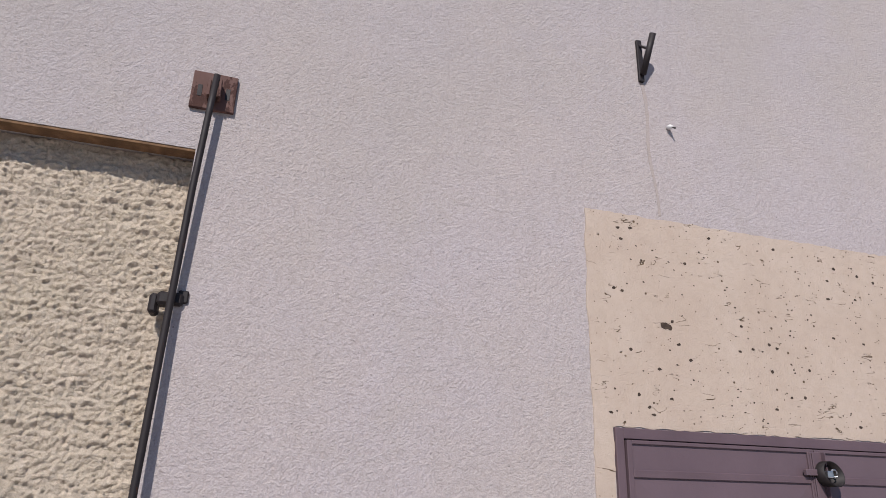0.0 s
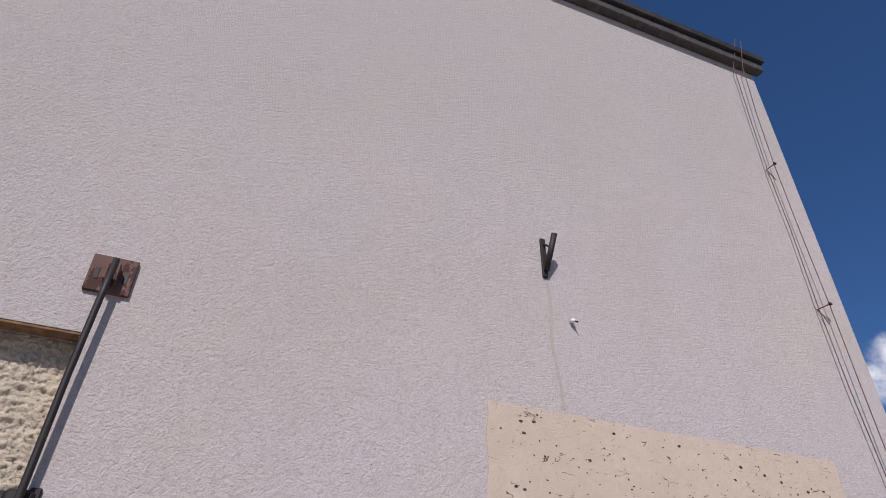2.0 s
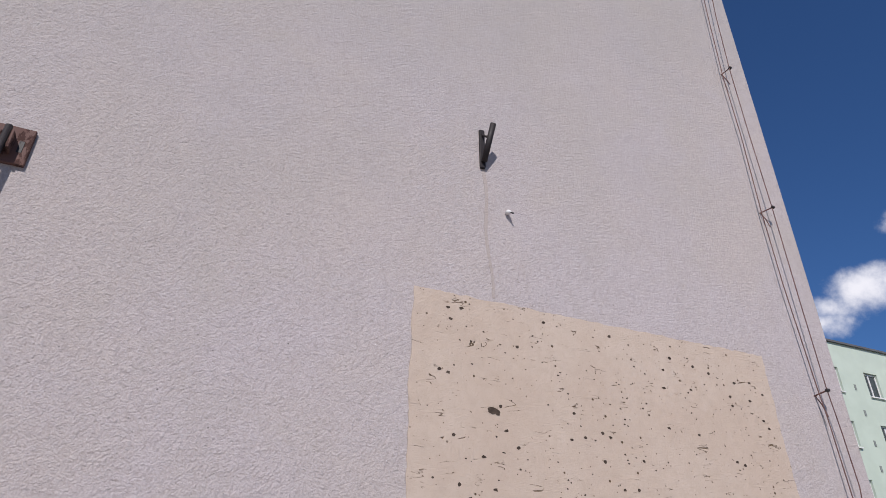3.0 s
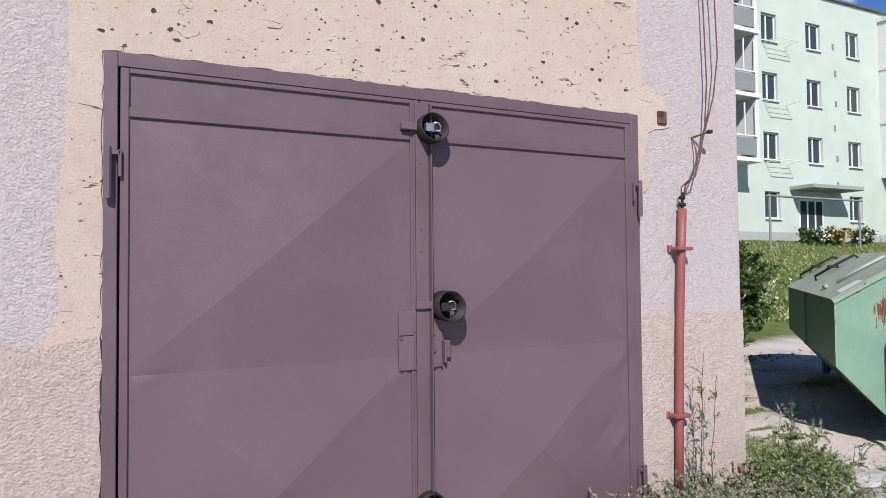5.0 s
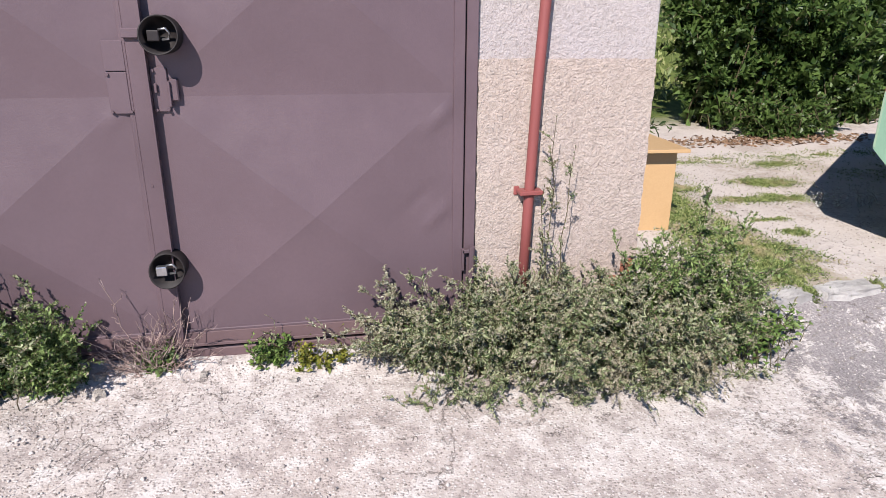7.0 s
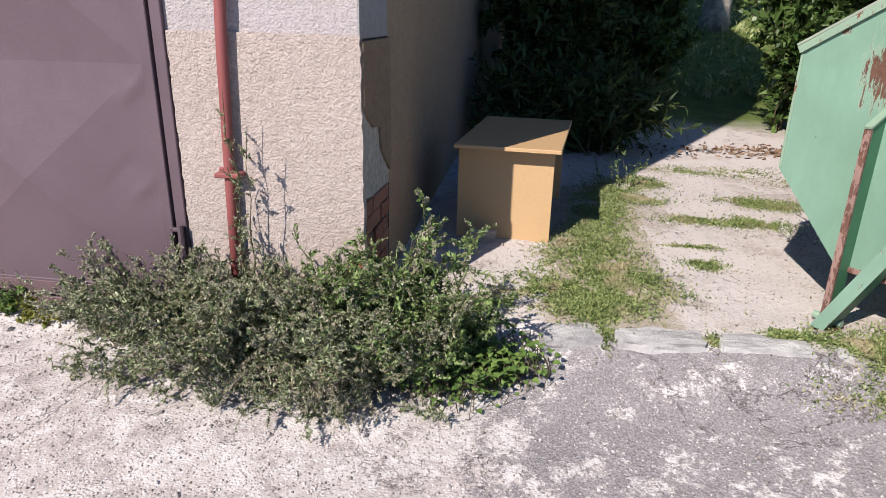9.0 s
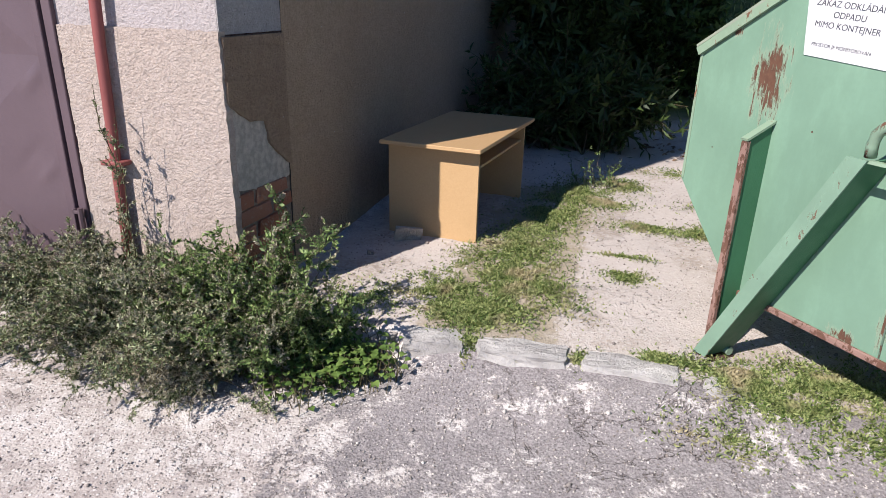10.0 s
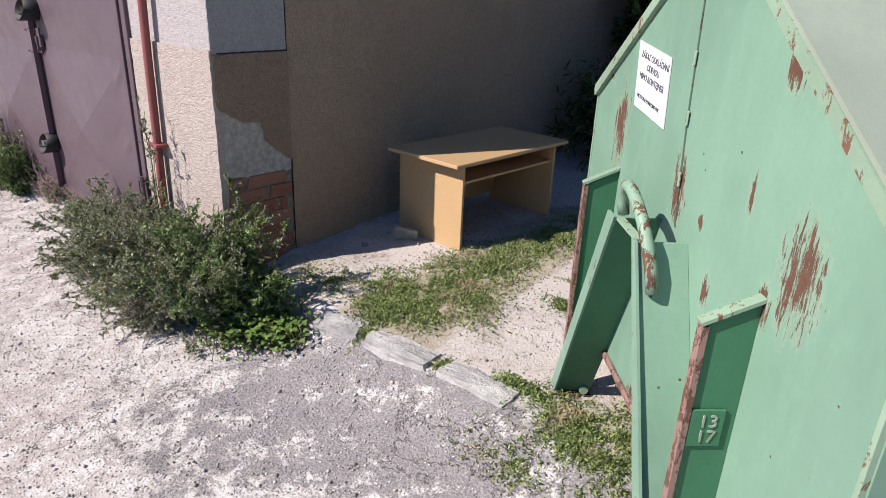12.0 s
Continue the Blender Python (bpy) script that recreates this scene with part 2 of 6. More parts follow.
MAT_WALL = m_roughcast("lavender grey roughcast", (0.568, 0.506, 0.484), (0.562, 0.508, 0.518), 88, 0.0050, soot=True)
MAT_PLINTH = m_roughcast("cream pink roughcast plinth", (0.59, 0.48, 0.42), (0.62, 0.525, 0.47), 75, 0.0065)
MAT_SIDE = m_roughcast("brown grey side plaster", (0.54, 0.385, 0.265), (0.58, 0.43, 0.31), 75, 0.009, streak=True)
MAT_SIDE_GREY = m_roughcast("grey roughcast", (0.50, 0.47, 0.46), (0.52, 0.49, 0.49), 90, 0.007)
MAT_FLANK = m_roughcast("brown pitted plaster", (0.44, 0.30, 0.21), (0.47, 0.345, 0.25), 60, 0.014)
MAT_ROUGH = m_roughcast("coarse unfinished plaster", (0.70, 0.60, 0.48), (0.73, 0.63, 0.515), 85, 0.008)
MAT_BARE = plain("bare crumbling mortar", (0.62, 0.57, 0.51), 0.95, 0, 0.2, 30, 0.01)
MAT_PATCH = m_patch()
MAT_DOOR = m_paint("plum garage paint", (0.142, 0.099, 0.115), (0.16, 0.06, 0.04), 0.80, 0.40, 6.0, 0.12, 0.06)
MAT_DOOR_DARK = m_paint("plum frame paint", (0.132, 0.090, 0.105), (0.17, 0.07, 0.045), 0.72, 0.5, 9.0, 0.1)
MAT_SILL = m_paint("rusty door foot", (0.15, 0.095, 0.10), (0.13, 0.06, 0.045), 0.62, 0.6, 9.0)
ZONES = [((5.087 + 0.667 * a, 0.596 - 0.745 * a, z), w, t) for a, z, w, t in (
    (0.33, 1.07, 0.095, 2.0), (0.895, 1.00, 0.075, 1.9), (1.50, 1.01, 0.095, 1.7), (1.06, 0.97, 0.03, 1.2), (1.15, 0.82, 0.035, 1.8), (1.33, 1.37, 0.05, 1.3),
    (0.16, 1.22, 0.035, 1.0), (1.40, 0.91, 0.04, 1.8), (0.927, 0.40, 0.03, 3.2), (0.80, 0.29, 0.06, 0.6), (1.27, 1.10, 0.02, 3.0))]
MAT_GREEN = m_container("green container paint", (0.217, 0.362, 0.264), (0.135, 0.068, 0.045), ZONES)
# deeper green for the uprights; the left strut's shade is painted into it
MAT_GREEN_OLD_SHADED = m_paint("unfaded and shaded deep green paint", (0.060, 0.205, 0.108), (0.135, 0.068, 0.045), 0.70, 0.5, 12.0, 0.1)
# paler and greyer than the panels: the sky's sheen is put into the colour
MAT_LID = m_paint("grey green lid paint with sky sheen", (0.36, 0.41, 0.32), (0.2, 0.09, 0.05), 0.70, 0.45, 5.0, 0.2)
MAT_EDGE = m_paint("worn green edge", (0.30, 0.42, 0.30), (0.24, 0.11, 0.065), 0.57, 0.5, 26.0)
MAT_FLANGE = m_paint("chipped flange paint", (0.235, 0.375, 0.275), (0.20, 0.10, 0.065), 0.60, 0.5, 22.0)
MAT_SEAM = m_paint("dark weld seam", (0.12, 0.19, 0.14), (0.13, 0.07, 0.05), 0.55, 0.6, 24.0)
MAT_RUSTEDGE = m_paint("rusty pink edge", (0.33, 0.20, 0.165), (0.17, 0.085, 0.06), 0.50, 0.65, 45.0)
MAT_HOOK = m_paint("worn hook paint", (0.25, 0.37, 0.27), (0.17, 0.085, 0.055), 0.505, 0.5, 19.0)
MAT_RUST = m_paint("rusted steel plate", (0.135, 0.07, 0.058), (0.075, 0.038, 0.032), 0.52, 0.75, 18.0)
MAT_IRON = m_paint("dark old iron", (0.020, 0.015, 0.016), (0.07, 0.036, 0.028), 0.60, 0.6, 20.0)
MAT_RED = m_paint("red oxide tube", (0.30, 0.088, 0.082), (0.20, 0.08, 0.05), 0.68, 0.5, 14.0)
MAT_CUP = plain("black steel cup", (0.016, 0.012, 0.012), 0.6, 0.0, 0.3, 30)
MAT_CHROME = plain("padlock metal", (0.62, 0.62, 0.64), 0.28, 0.9, 0.1, 40)
MAT_WIRE = plain("rusty wire", (0.16, 0.085, 0.075), 0.7, 0.3, 0.3, 60)
MAT_FASCIA = plain("weathered dark fascia", (0.03, 0.028, 0.028), 0.7, 0.2, 0.35, 12)
MAT_FASCIA_LIGHT = plain("grey flashing", (0.085, 0.078, 0.075), 0.6, 0.3, 0.25, 15)
MAT_WHITE = plain("white window plastic", (0.78, 0.78, 0.77), 0.35, 0, 0.03, 10)
MAT_BLOCK = plain("pale mint render", (0.53, 0.61, 0.53), 0.9, 0, 0.04, 0.8)
MAT_BLOCK_WHITE = plain("white render", (0.72, 0.73, 0.72), 0.9, 0, 0.04, 0.8)
MAT_BLOCK_ROOF = plain("dark roof edge", (0.12, 0.12, 0.13), 0.7, 0, 0.1, 3)
MAT_CURTAIN = plain("net curtain", (0.42, 0.43, 0.43), 0.9, 0, 0.25, 9)
MAT_VENT = plain("grey vent cover", (0.25, 0.27, 0.26), 0.6)
MAT_SIGN = plain("white sign sheet", (0.80, 0.80, 0.82), 0.4, 0, 0.02, 9)
MAT_INK = plain("dark print", (0.085, 0.085, 0.11), 0.5)
MAT_CONCRETE = plain("pale broken concrete", (0.46, 0.42, 0.38), 0.95, 0, 0.2, 18, 0.01)


def m_glass():
    n = Nodes("window glass")
    n.b.inputs["Base Color"].default_value = (0.035, 0.045, 0.05, 1)
    n.b.inputs["Roughness"].default_value = 0.06
    return n.m


MAT_GLASS = m_glass()


def m_wood():
    n = Nodes("beech laminate")
    g = n.noise(18, 6, 0.6, (6, 0.5, 6))
    col = n.mix(g, (0.52, 0.33, 0.165), (0.64, 0.43, 0.235))
    col = n.mix(n.ramp(n.noise(3, 5), 0.55, 0.8, 0, 0.35), col, (0.42, 0.25, 0.11))
    return n.done(col, 0.42, 0, n.noise(120, 2, 0.5, (1, 0.1, 1)), 0.0015, 0.4)


def m_brick():
    n = Nodes("old red brick")
    col = n.mix(n.random(), (0.36, 0.14, 0.09), (0.48, 0.24, 0.165))
    col = n.mix(n.ramp(n.noise(28, 6, 0.7), 0.54, 0.70), col, (0.44, 0.35, 0.28))
    return n.done(col, 0.95, 0, n.noise(90, 5, 0.7), 0.012)


def m_kerb():
    n = Nodes("granite kerb stone")
    col = n.mix(n.ramp(n.noise(9, 6), 0.3, 0.7), (0.47, 0.445, 0.43), (0.72, 0.685, 0.655))
    col = n.mix(n.ramp(n.cells(210), 0.1, 0.3, 0.4, 0), col, (0.16, 0.155, 0.16))
    col = n.mix(n.math("MULTIPLY", n.random(), 0.3), col, (0.3, 0.29, 0.28))
    return n.done(col, 0.9, 0, n.noise(70, 5, 0.7), 0.012)


def m_ground():
    """Pale worn concrete with stones showing, darker asphalt near the kerb, dry yard, grass beyond."""
    n = Nodes("worn pale paving")
    x, y = n.axis(0), n.axis(1)
    big = n.noise(0.9, 6, 0.6)
    col = n.mix(n.ramp(big, 0.36, 0.64), (0.50, 0.435, 0.40), (0.575, 0.52, 0.49))
    blot = n.noise(8, 9, 0.76, None, 0.4)
    col = n.mix(n.ramp(blot, 0.50, 0.60), col, (0.68, 0.635, 0.61))
    col = n.mix(n.ramp(blot, 0.485, 0.40, 0, 0.8), col, (0.38, 0.33, 0.31))
    fine = n.noise(42, 8, 0.85)
    col = n.mix(n.ramp(fine, 0.44, 0.36, 0, 0.75), col, (0.24, 0.20, 0.18))
    col = n.mix(n.ramp(fine, 0.56, 0.64, 0, 0.6), col, (0.75, 0.715, 0.695))
    stone = n.cells(75)
    tint = n.cells(75, out="Color")
    grey = n.t.nodes.new("ShaderNodeRGBToBW")
    n.t.links.new(tint, grey.inputs[0])
    pebble = n.ramp(stone, 0.25, 0.5, 1, 0)
    col = n.mix(n.math("MULTIPLY", pebble, n.ramp(grey.outputs[0], 0.58, 0.64, 0, 0.7)), col, (0.31, 0.265, 0.245))
    col = n.mix(n.math("MULTIPLY", pebble, n.ramp(grey.outputs[0], 0.28, 0.38, 0.8, 0)), col, (0.72, 0.685, 0.665))
    # asphalt patch in front of the kerb, breaking up into pale islands
    edge = n.math("ADD", n.math("MULTIPLY", n.math("SUBTRACT", n.noise(2.6, 9, 0.74), 0.5), 2.6), n.math("MULTIPLY", n.math("SUBTRACT", blot, 0.5), -6.0))
    edge = n.math("ADD", edge, n.math("MULTIPLY", n.math("SUBTRACT", fine, 0.5), -4.5))
    reach = n.math("MINIMUM", n.ramp(x, 3.3, 4.4, -0.9, 0.95), n.ramp(y, -1.7, -0.2, -0.9, 0.95))
    reach = n.math("MINIMUM", reach, n.ramp(y, 0.0, 0.10, 0.9, -2.5))
    asph = n.ramp(n.math("ADD", edge, reach), 0.0, 0.7)
    acol = n.mix(n.ramp(n.noise(120, 4, 0.7), 0.35, 0.65), (0.15, 0.137, 0.142), (0.36, 0.33, 0.335))
    col = n.mix(n.math("MULTIPLY", asph, 0.88), col, acol)
    # cracks
    w = n.noise(1.7, 6, 0.65, None, 0.6)
    crack = n.math("MULTIPLY", n.ramp(n.math("ABSOLUTE", n.math("SUBTRACT", w, 0.5)), 0.0015, 0.005, 1, 0), n.ramp(n.noise(1.1, 2), 0.45, 0.55))
    col = n.mix(n.math("MULTIPLY", crack, 0.45), col, (0.13, 0.10, 0.085))
    # dusty yard behind the kerb
    yard = n.math("MULTIPLY", n.ramp(y, 0.02, 0.12), n.ramp(x, 3.3, 3.5))
    dirt = n.ramp(n.noise(1.5, 7, 0.7), 0.47, 0.6)
    ycol = n.mix(dirt, (0.58, 0.515, 0.475), (0.43, 0.365, 0.315))
    ycol = n.mix(n.ramp(n.noise(45, 5, 0.7), 0.4, 0.65, 0, 0.6), ycol, (0.67, 0.62, 0.59))
    turf = n.math("MULTIPLY", n.ramp(n.math("ABSOLUTE", n.math("SUBTRACT", x, 4.38)), 0.10, 0.50, 1, 0), n.ramp(y, 2.0, 2.6, 1, 0))
    turf = n.ramp(n.math("ADD", turf, n.math("MULTIPLY", n.noise(4, 9, 0.78), 1.6)), 1.2, 1.5, 0, 0.7)
    ycol = n.mix(turf, ycol, (0.36, 0.30, 0.205))
    col = n.mix(yard, col, ycol)
    # lawn rising to the houses
    lawn = n.ramp(n.math("ADD", y, n.math("MULTIPLY", n.noise(1.2, 5), 1.6)), 5.2, 6.4)
    gcol = n.mix(n.ramp(n.noise(3, 8, 0.7), 0.35, 0.65), (0.085, 0.125, 0.03), (0.16, 0.19, 0.055))
    col = n.mix(lawn, col, gcol)
    h = n.math("ADD", n.math("MULTIPLY", pebble, 0.45), n.math("MULTIPLY", n.cells(38), -0.55))
    h = n.math("ADD", h, n.math("MULTIPLY", n.cells(150), -0.35))
    h = n.math("ADD", h, n.math("MULTIPLY", blot, 1.2))
    h = n.math("SUBTRACT", h, n.math("MULTIPLY", crack, 2.0))
    return n.done(col, 0.95, 0, h, 0.0032, 1.0, 0.15)


MAT_WOOD, MAT_BRICK, MAT_KERB, MAT_GROUND = m_wood(), m_brick(), m_kerb(), m_ground()
MAT_MUG = m_leaf("mugwort leaves", (0.07, 0.115, 0.035), (0.46, 0.50, 0.30), (0.22, 0.28, 0.12), 0.2)
MAT_MUG2 = m_leaf("green weed leaves", (0.065, 0.12, 0.03), (0.31, 0.42, 0.15), (0.18, 0.26, 0.085), 0.2)
MAT_PALE = m_leaf("pale mugwort plumes", (0.26, 0.29, 0.17), (0.60, 0.60, 0.45), (0.42, 0.41, 0.28), 0.25)
MAT_SEED = m_leaf("pale flower heads", (0.34, 0.31, 0.21), (0.52, 0.48, 0.37), (0.38, 0.31, 0.21), 0.2)
MAT_STEM = plain("green brown stems", (0.12, 0.10, 0.055), 0.8, 0, 0.3, 15)
MAT_TWIG = plain("dry grey twigs", (0.40, 0.30, 0.27), 0.9, 0, 0.3, 20)
MAT_GRASS = m_leaf("short grass", (0.115, 0.18, 0.045), (0.40, 0.45, 0.18), (0.52, 0.44, 0.27), 0.25)
MAT_HEDGE = m_leaf("hedge leaves", (0.045, 0.09, 0.022), (0.14, 0.22, 0.06), (0.09, 0.15, 0.04), 0.3, 0.4)
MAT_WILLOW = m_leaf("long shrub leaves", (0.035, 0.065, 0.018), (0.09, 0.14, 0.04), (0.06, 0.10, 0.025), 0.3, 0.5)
MAT_BROAD = m_leaf("broad weed leaves", (0.10, 0.18, 0.04), (0.23, 0.34, 0.09), (0.16, 0.25, 0.065), 0.25, 0.6)
MAT_YELLOW = m_leaf("yellowing leaves", (0.14, 0.19, 0.03), (0.36, 0.34, 0.06), (0.25, 0.26, 0.05), 0.3)
MAT_DRY = m_leaf("dry leaf litter", (0.22, 0.13, 0.08), (0.34, 0.23, 0.15), (0.2, 0.12, 0.08), 0.1, 0.9)
MAT_FLOWER = m_leaf("white blossoms", (0.75, 0.75, 0.72), (0.8, 0.8, 0.78), (0.7, 0.7, 0.68), 0.2)
MAT_ORANGE = m_leaf("orange blossoms", (0.6, 0.2, 0.03), (0.7, 0.35, 0.05), (0.5, 0.12, 0.03), 0.2)
MAT_BARK = plain("pale bark", (0.42, 0.37, 0.31), 0.95, 0, 0.35, 9, 0.02)


# ---------------------------------------------------------------- mesh tools
def mesh_from(bm, material, smooth=False, name="mesh"):
    me = bpy.data.meshes.new(name)
    bm.normal_update()
    bm.to_mesh(me)
    bm.free()
    me.materials.append(material)
    if smooth:
        me.polygons.foreach_set("use_smooth", [True] * len(me.polygons))
    return me


def part(name, bm, material, parent=None, label="", smooth=False):
    ob = new(name, mesh_from(bm, material, smooth, name))
    if parent is not None:
        ob.parent = parent
    if label:
        tagged(ob, label)
    return ob


def thing(name, label, category, group="", kind="", at=None):
    ob = new(name)
    ob.empty_display_size = 0.1
    if at is not None:
        ob.matrix_world = at
    return tagged(ob, label, category, group, kind)


def joined(*bms):
    out = bms[0]
    for b in bms[1:]:
        tmp = bpy.data.meshes.new("tmp")
        b.to_mesh(tmp)
        b.free()
        out.from_mesh(tmp)
        bpy.data.meshes.remove(tmp)
    return out


def block(x0, x1, y0, y1, z0, z1, bevel=0.0, seg=1):
    bm = bmesh.new()
    bmesh.ops.create_cube(bm, size=1)
    for v in bm.verts:
        v.co = Vector(((x0 + x1) / 2 + v.co.x * (x1 - x0), (y0 + y1) / 2 + v.co.y * (y1 - y0), (z0 + z1) / 2 + v.co.z * (z1 - z0)))
    if bevel:
        bmesh.ops.bevel(bm, geom=bm.edges[:], offset=bevel, segments=seg, affect="EDGES", profile=0.6)
    return bm


def prism(points, a, b, place):
    """A flat outline (list of pairs) pushed from a to b; place(p, q, d) gives the corner."""
    bm = bmesh.new()
    lo = [bm.verts.new(place(p, q, a)) for p, q in points]
    hi = [bm.verts.new(place(p, q, b)) for p, q in points]
    bm.faces.new(lo)
    bm.faces.new(hi[::-1])
    k = len(points)
    for i in range(k):
        bm.faces.new((lo[i], hi[i], hi[(i + 1) % k], lo[(i + 1) % k]))
    bmesh.ops.recalc_face_normals(bm, faces=bm.faces[:])
    return bm


def tube(points, radius, sides=8, ends=True):
    """A round bar along points; radius one number or one for each point."""
    pts = [Vector(p) for p in points]
    rad = radius if isinstance(radius, (list, tuple)) else [radius] * len(pts)
    bm = bmesh.new()
    rings = []
    up = Vector((0.13, 0.31, 0.94))
    for i, p in enumerate(pts):
        d = (pts[min(i + 1, len(pts) - 1)] - pts[max(i - 1, 0)]).normalized()
        a = d.cross(up)
        if a.length < 0.05:
            a = d.cross(Vector((1, 0, 0)))
        a.normalize()
        b = d.cross(a)
        rings.append([bm.verts.new(p + (a * math.cos(2 * math.pi * k / sides) + b * math.sin(2 * math.pi * k / sides)) * rad[i]) for k in range(sides)])
    for r0, r1 in zip(rings, rings[1:]):
        for k in range(sides):
            bm.faces.new((r0[k], r0[(k + 1) % sides], r1[(k + 1) % sides], r1[k]))
    if ends:
        bm.faces.new(rings[0][::-1])
        bm.faces.new(rings[-1])
    bmesh.ops.recalc_face_normals(bm, faces=bm.faces[:])
    return bm


def mesh_arrays(name, verts, faces, material):
    me = bpy.data.meshes.new(name)
    k = faces.shape[1]
    me.vertices.add(len(verts))
    me.vertices.foreach_set("co", np.ascontiguousarray(verts, dtype=np.float32).ravel())
    me.loops.add(faces.size)
    me.loops.foreach_set("vertex_index", np.ascontiguousarray(faces, dtype=np.int32).ravel())
    me.polygons.add(len(faces))
    me.polygons.foreach_set("loop_start", np.arange(0, faces.size, k, dtype=np.int32))
    me.polygons.foreach_set("loop_total", np.full(len(faces), k, dtype=np.int32))
    me.materials.append(material)
    me.update()
    me.validate()
    return me


def unit(a):
    return a / np.maximum(np.linalg.norm(a, axis=-1, keepdims=True), 1e-9)


def leaf_arrays(rng, at, way, length, width, flop=0.5):
    """Pointed leaves, four corners each, bent along the middle."""
    n = len(at)
    way = unit(way)
    side = unit(np.cross(way, rng.normal(size=(n, 3))))
    nor = np.cross(way, side)
    L = (length * rng.uniform(0.6, 1.25, n))[:, None]
    Wd = (width * rng.uniform(0.7, 1.2, n))[:, None]
    mid = at + way * L * 0.45 + nor * L * 0.10
    tip = at + way * L - nor * L * rng.uniform(0, flop, n)[:, None] * 0.5
    v = np.stack([at, mid + side * Wd * 0.5, tip, mid - side * Wd * 0.5], 1).reshape(-1, 3)
    f = np.arange(n * 4).reshape(n, 4)
    return v, f


def rails(paths, r0, r1):
    """Thin three-sided stems along many paths (n, k, 3) at once."""
    n, k, _ = paths.shape
    d = unit(np.gradient(paths, axis=1))
    a = unit(np.cross(d, np.array([0.21, 0.37, 0.9])))
    b = np.cross(d, a)
    rad = np.linspace(r0, r1, k)[None, :, None]
    ring = [paths + rad * (a * math.cos(q) + b * math.sin(q)) for q in (0, 2.1, 4.2)]
    v = np.stack(ring, 2).reshape(-1, 3)
    base = (np.arange(n)[:, None] * k + np.arange(k - 1)[None]).reshape(-1) * 3
    fs = [np.stack([base + i, base + (i + 1) % 3, base + 3 + (i + 1) % 3, base + 3 + i], 1) for i in range(3)]
    return v, np.concatenate(fs)


def stems_of(rng, base, top, k=7, sag=0.1, wob=0.03):
    """Paths from base points to top points, bowed upward and a little crooked."""
    s = np.linspace(0, 1, k)[None, :, None]
    p = base[:, None] * (1 - s) + top[:, None] * s
    p[:, :, 2] += (np.sin(s[..., 0] * math.pi) * sag * np.linalg.norm(top - base, axis=1)[:, None])
    w = rng.normal(size=(len(base), k, 3)) * wob * s
    w[:, 0] = 0
    return p + w


def along(rng, paths, per, lo=0.15, hi=1.0):
    """Random points along the paths, with the direction there."""
    n, k, _ = paths.shape
    i = np.repeat(np.arange(n), per)
    s = rng.uniform(lo, hi, len(i)) * (k - 1.001)
    j = s.astype(int)
    f = (s - j)[:, None]
    p = paths[i, j] * (1 - f) + paths[i, j + 1] * f
    return p, unit(paths[i, j + 1] - paths[i, j]), s / (k - 1)


WAVES = []
wave_rng = np.random.default_rng(3)
for wave_k, wave_a in ((1.3, 0.006), (3.1, 0.004), (7.5, 0.0028), (16, 0.0022), (31, 0.0016)):
    for _ in range(4):
        WAVES.append((wave_a * 0.5, wave_rng.uniform(0, 6.28), wave_rng.uniform(0, 6.28), wave_k * wave_rng.uniform(0.7, 1.3)))


def zground(x, y):
    """Height of the ground: road falling away from the wall, yard a step higher, lawn rising behind."""
    x, y = np.asarray(x, float), np.asarray(y, float)

    def st(v, a, b):
        q = np.clip((v - a) / (b - a), 0, 1)
        return q * q * (3 - 2 * q)

    foot = 0.045 * np.exp(-((y + 0.02) / 0.10) ** 2) * (1 - st(x, 3.2, 3.5))
    rise = foot + 0.105 * np.exp(-((y - 0.02) / 0.26) ** 2) * st(x, 3.9, 4.3)
    road = rise - 0.085 + 0.075 * np.clip(y, -6, 1) - 0.018 * np.clip(x - 1.3, -3, 3.2) + 0.05 * st(x, 4.5, 5.4)
    yard = -0.005 + 0.03 * np.clip(y, 0, 6) + 0.19 * np.clip(y - 6, 0, 13) + 0.02 * np.clip(y - 19, 0, 300) * 0
    sharp = st(y, -0.03, 0.05)
    soft = st(y, -0.25, 0.45)
    k = st(x, 3.75, 4.05)
    step = soft * (1 - k) + sharp * k
    step = np.where(x < 3.2, np.where(y > 0.3, 1.0, 0.0) * st(y, 6, 9), step)
    near = np.exp(-((x - 2.5) / 4.5) ** 4 - ((y - 0.5) / 3.6) ** 4)
    bump = sum(a * np.sin((x * math.cos(q) + y * math.sin(q)) * k + ph) for a, q, ph, k in WAVES)
    return road * (1 - step) + yard * step + bump * near


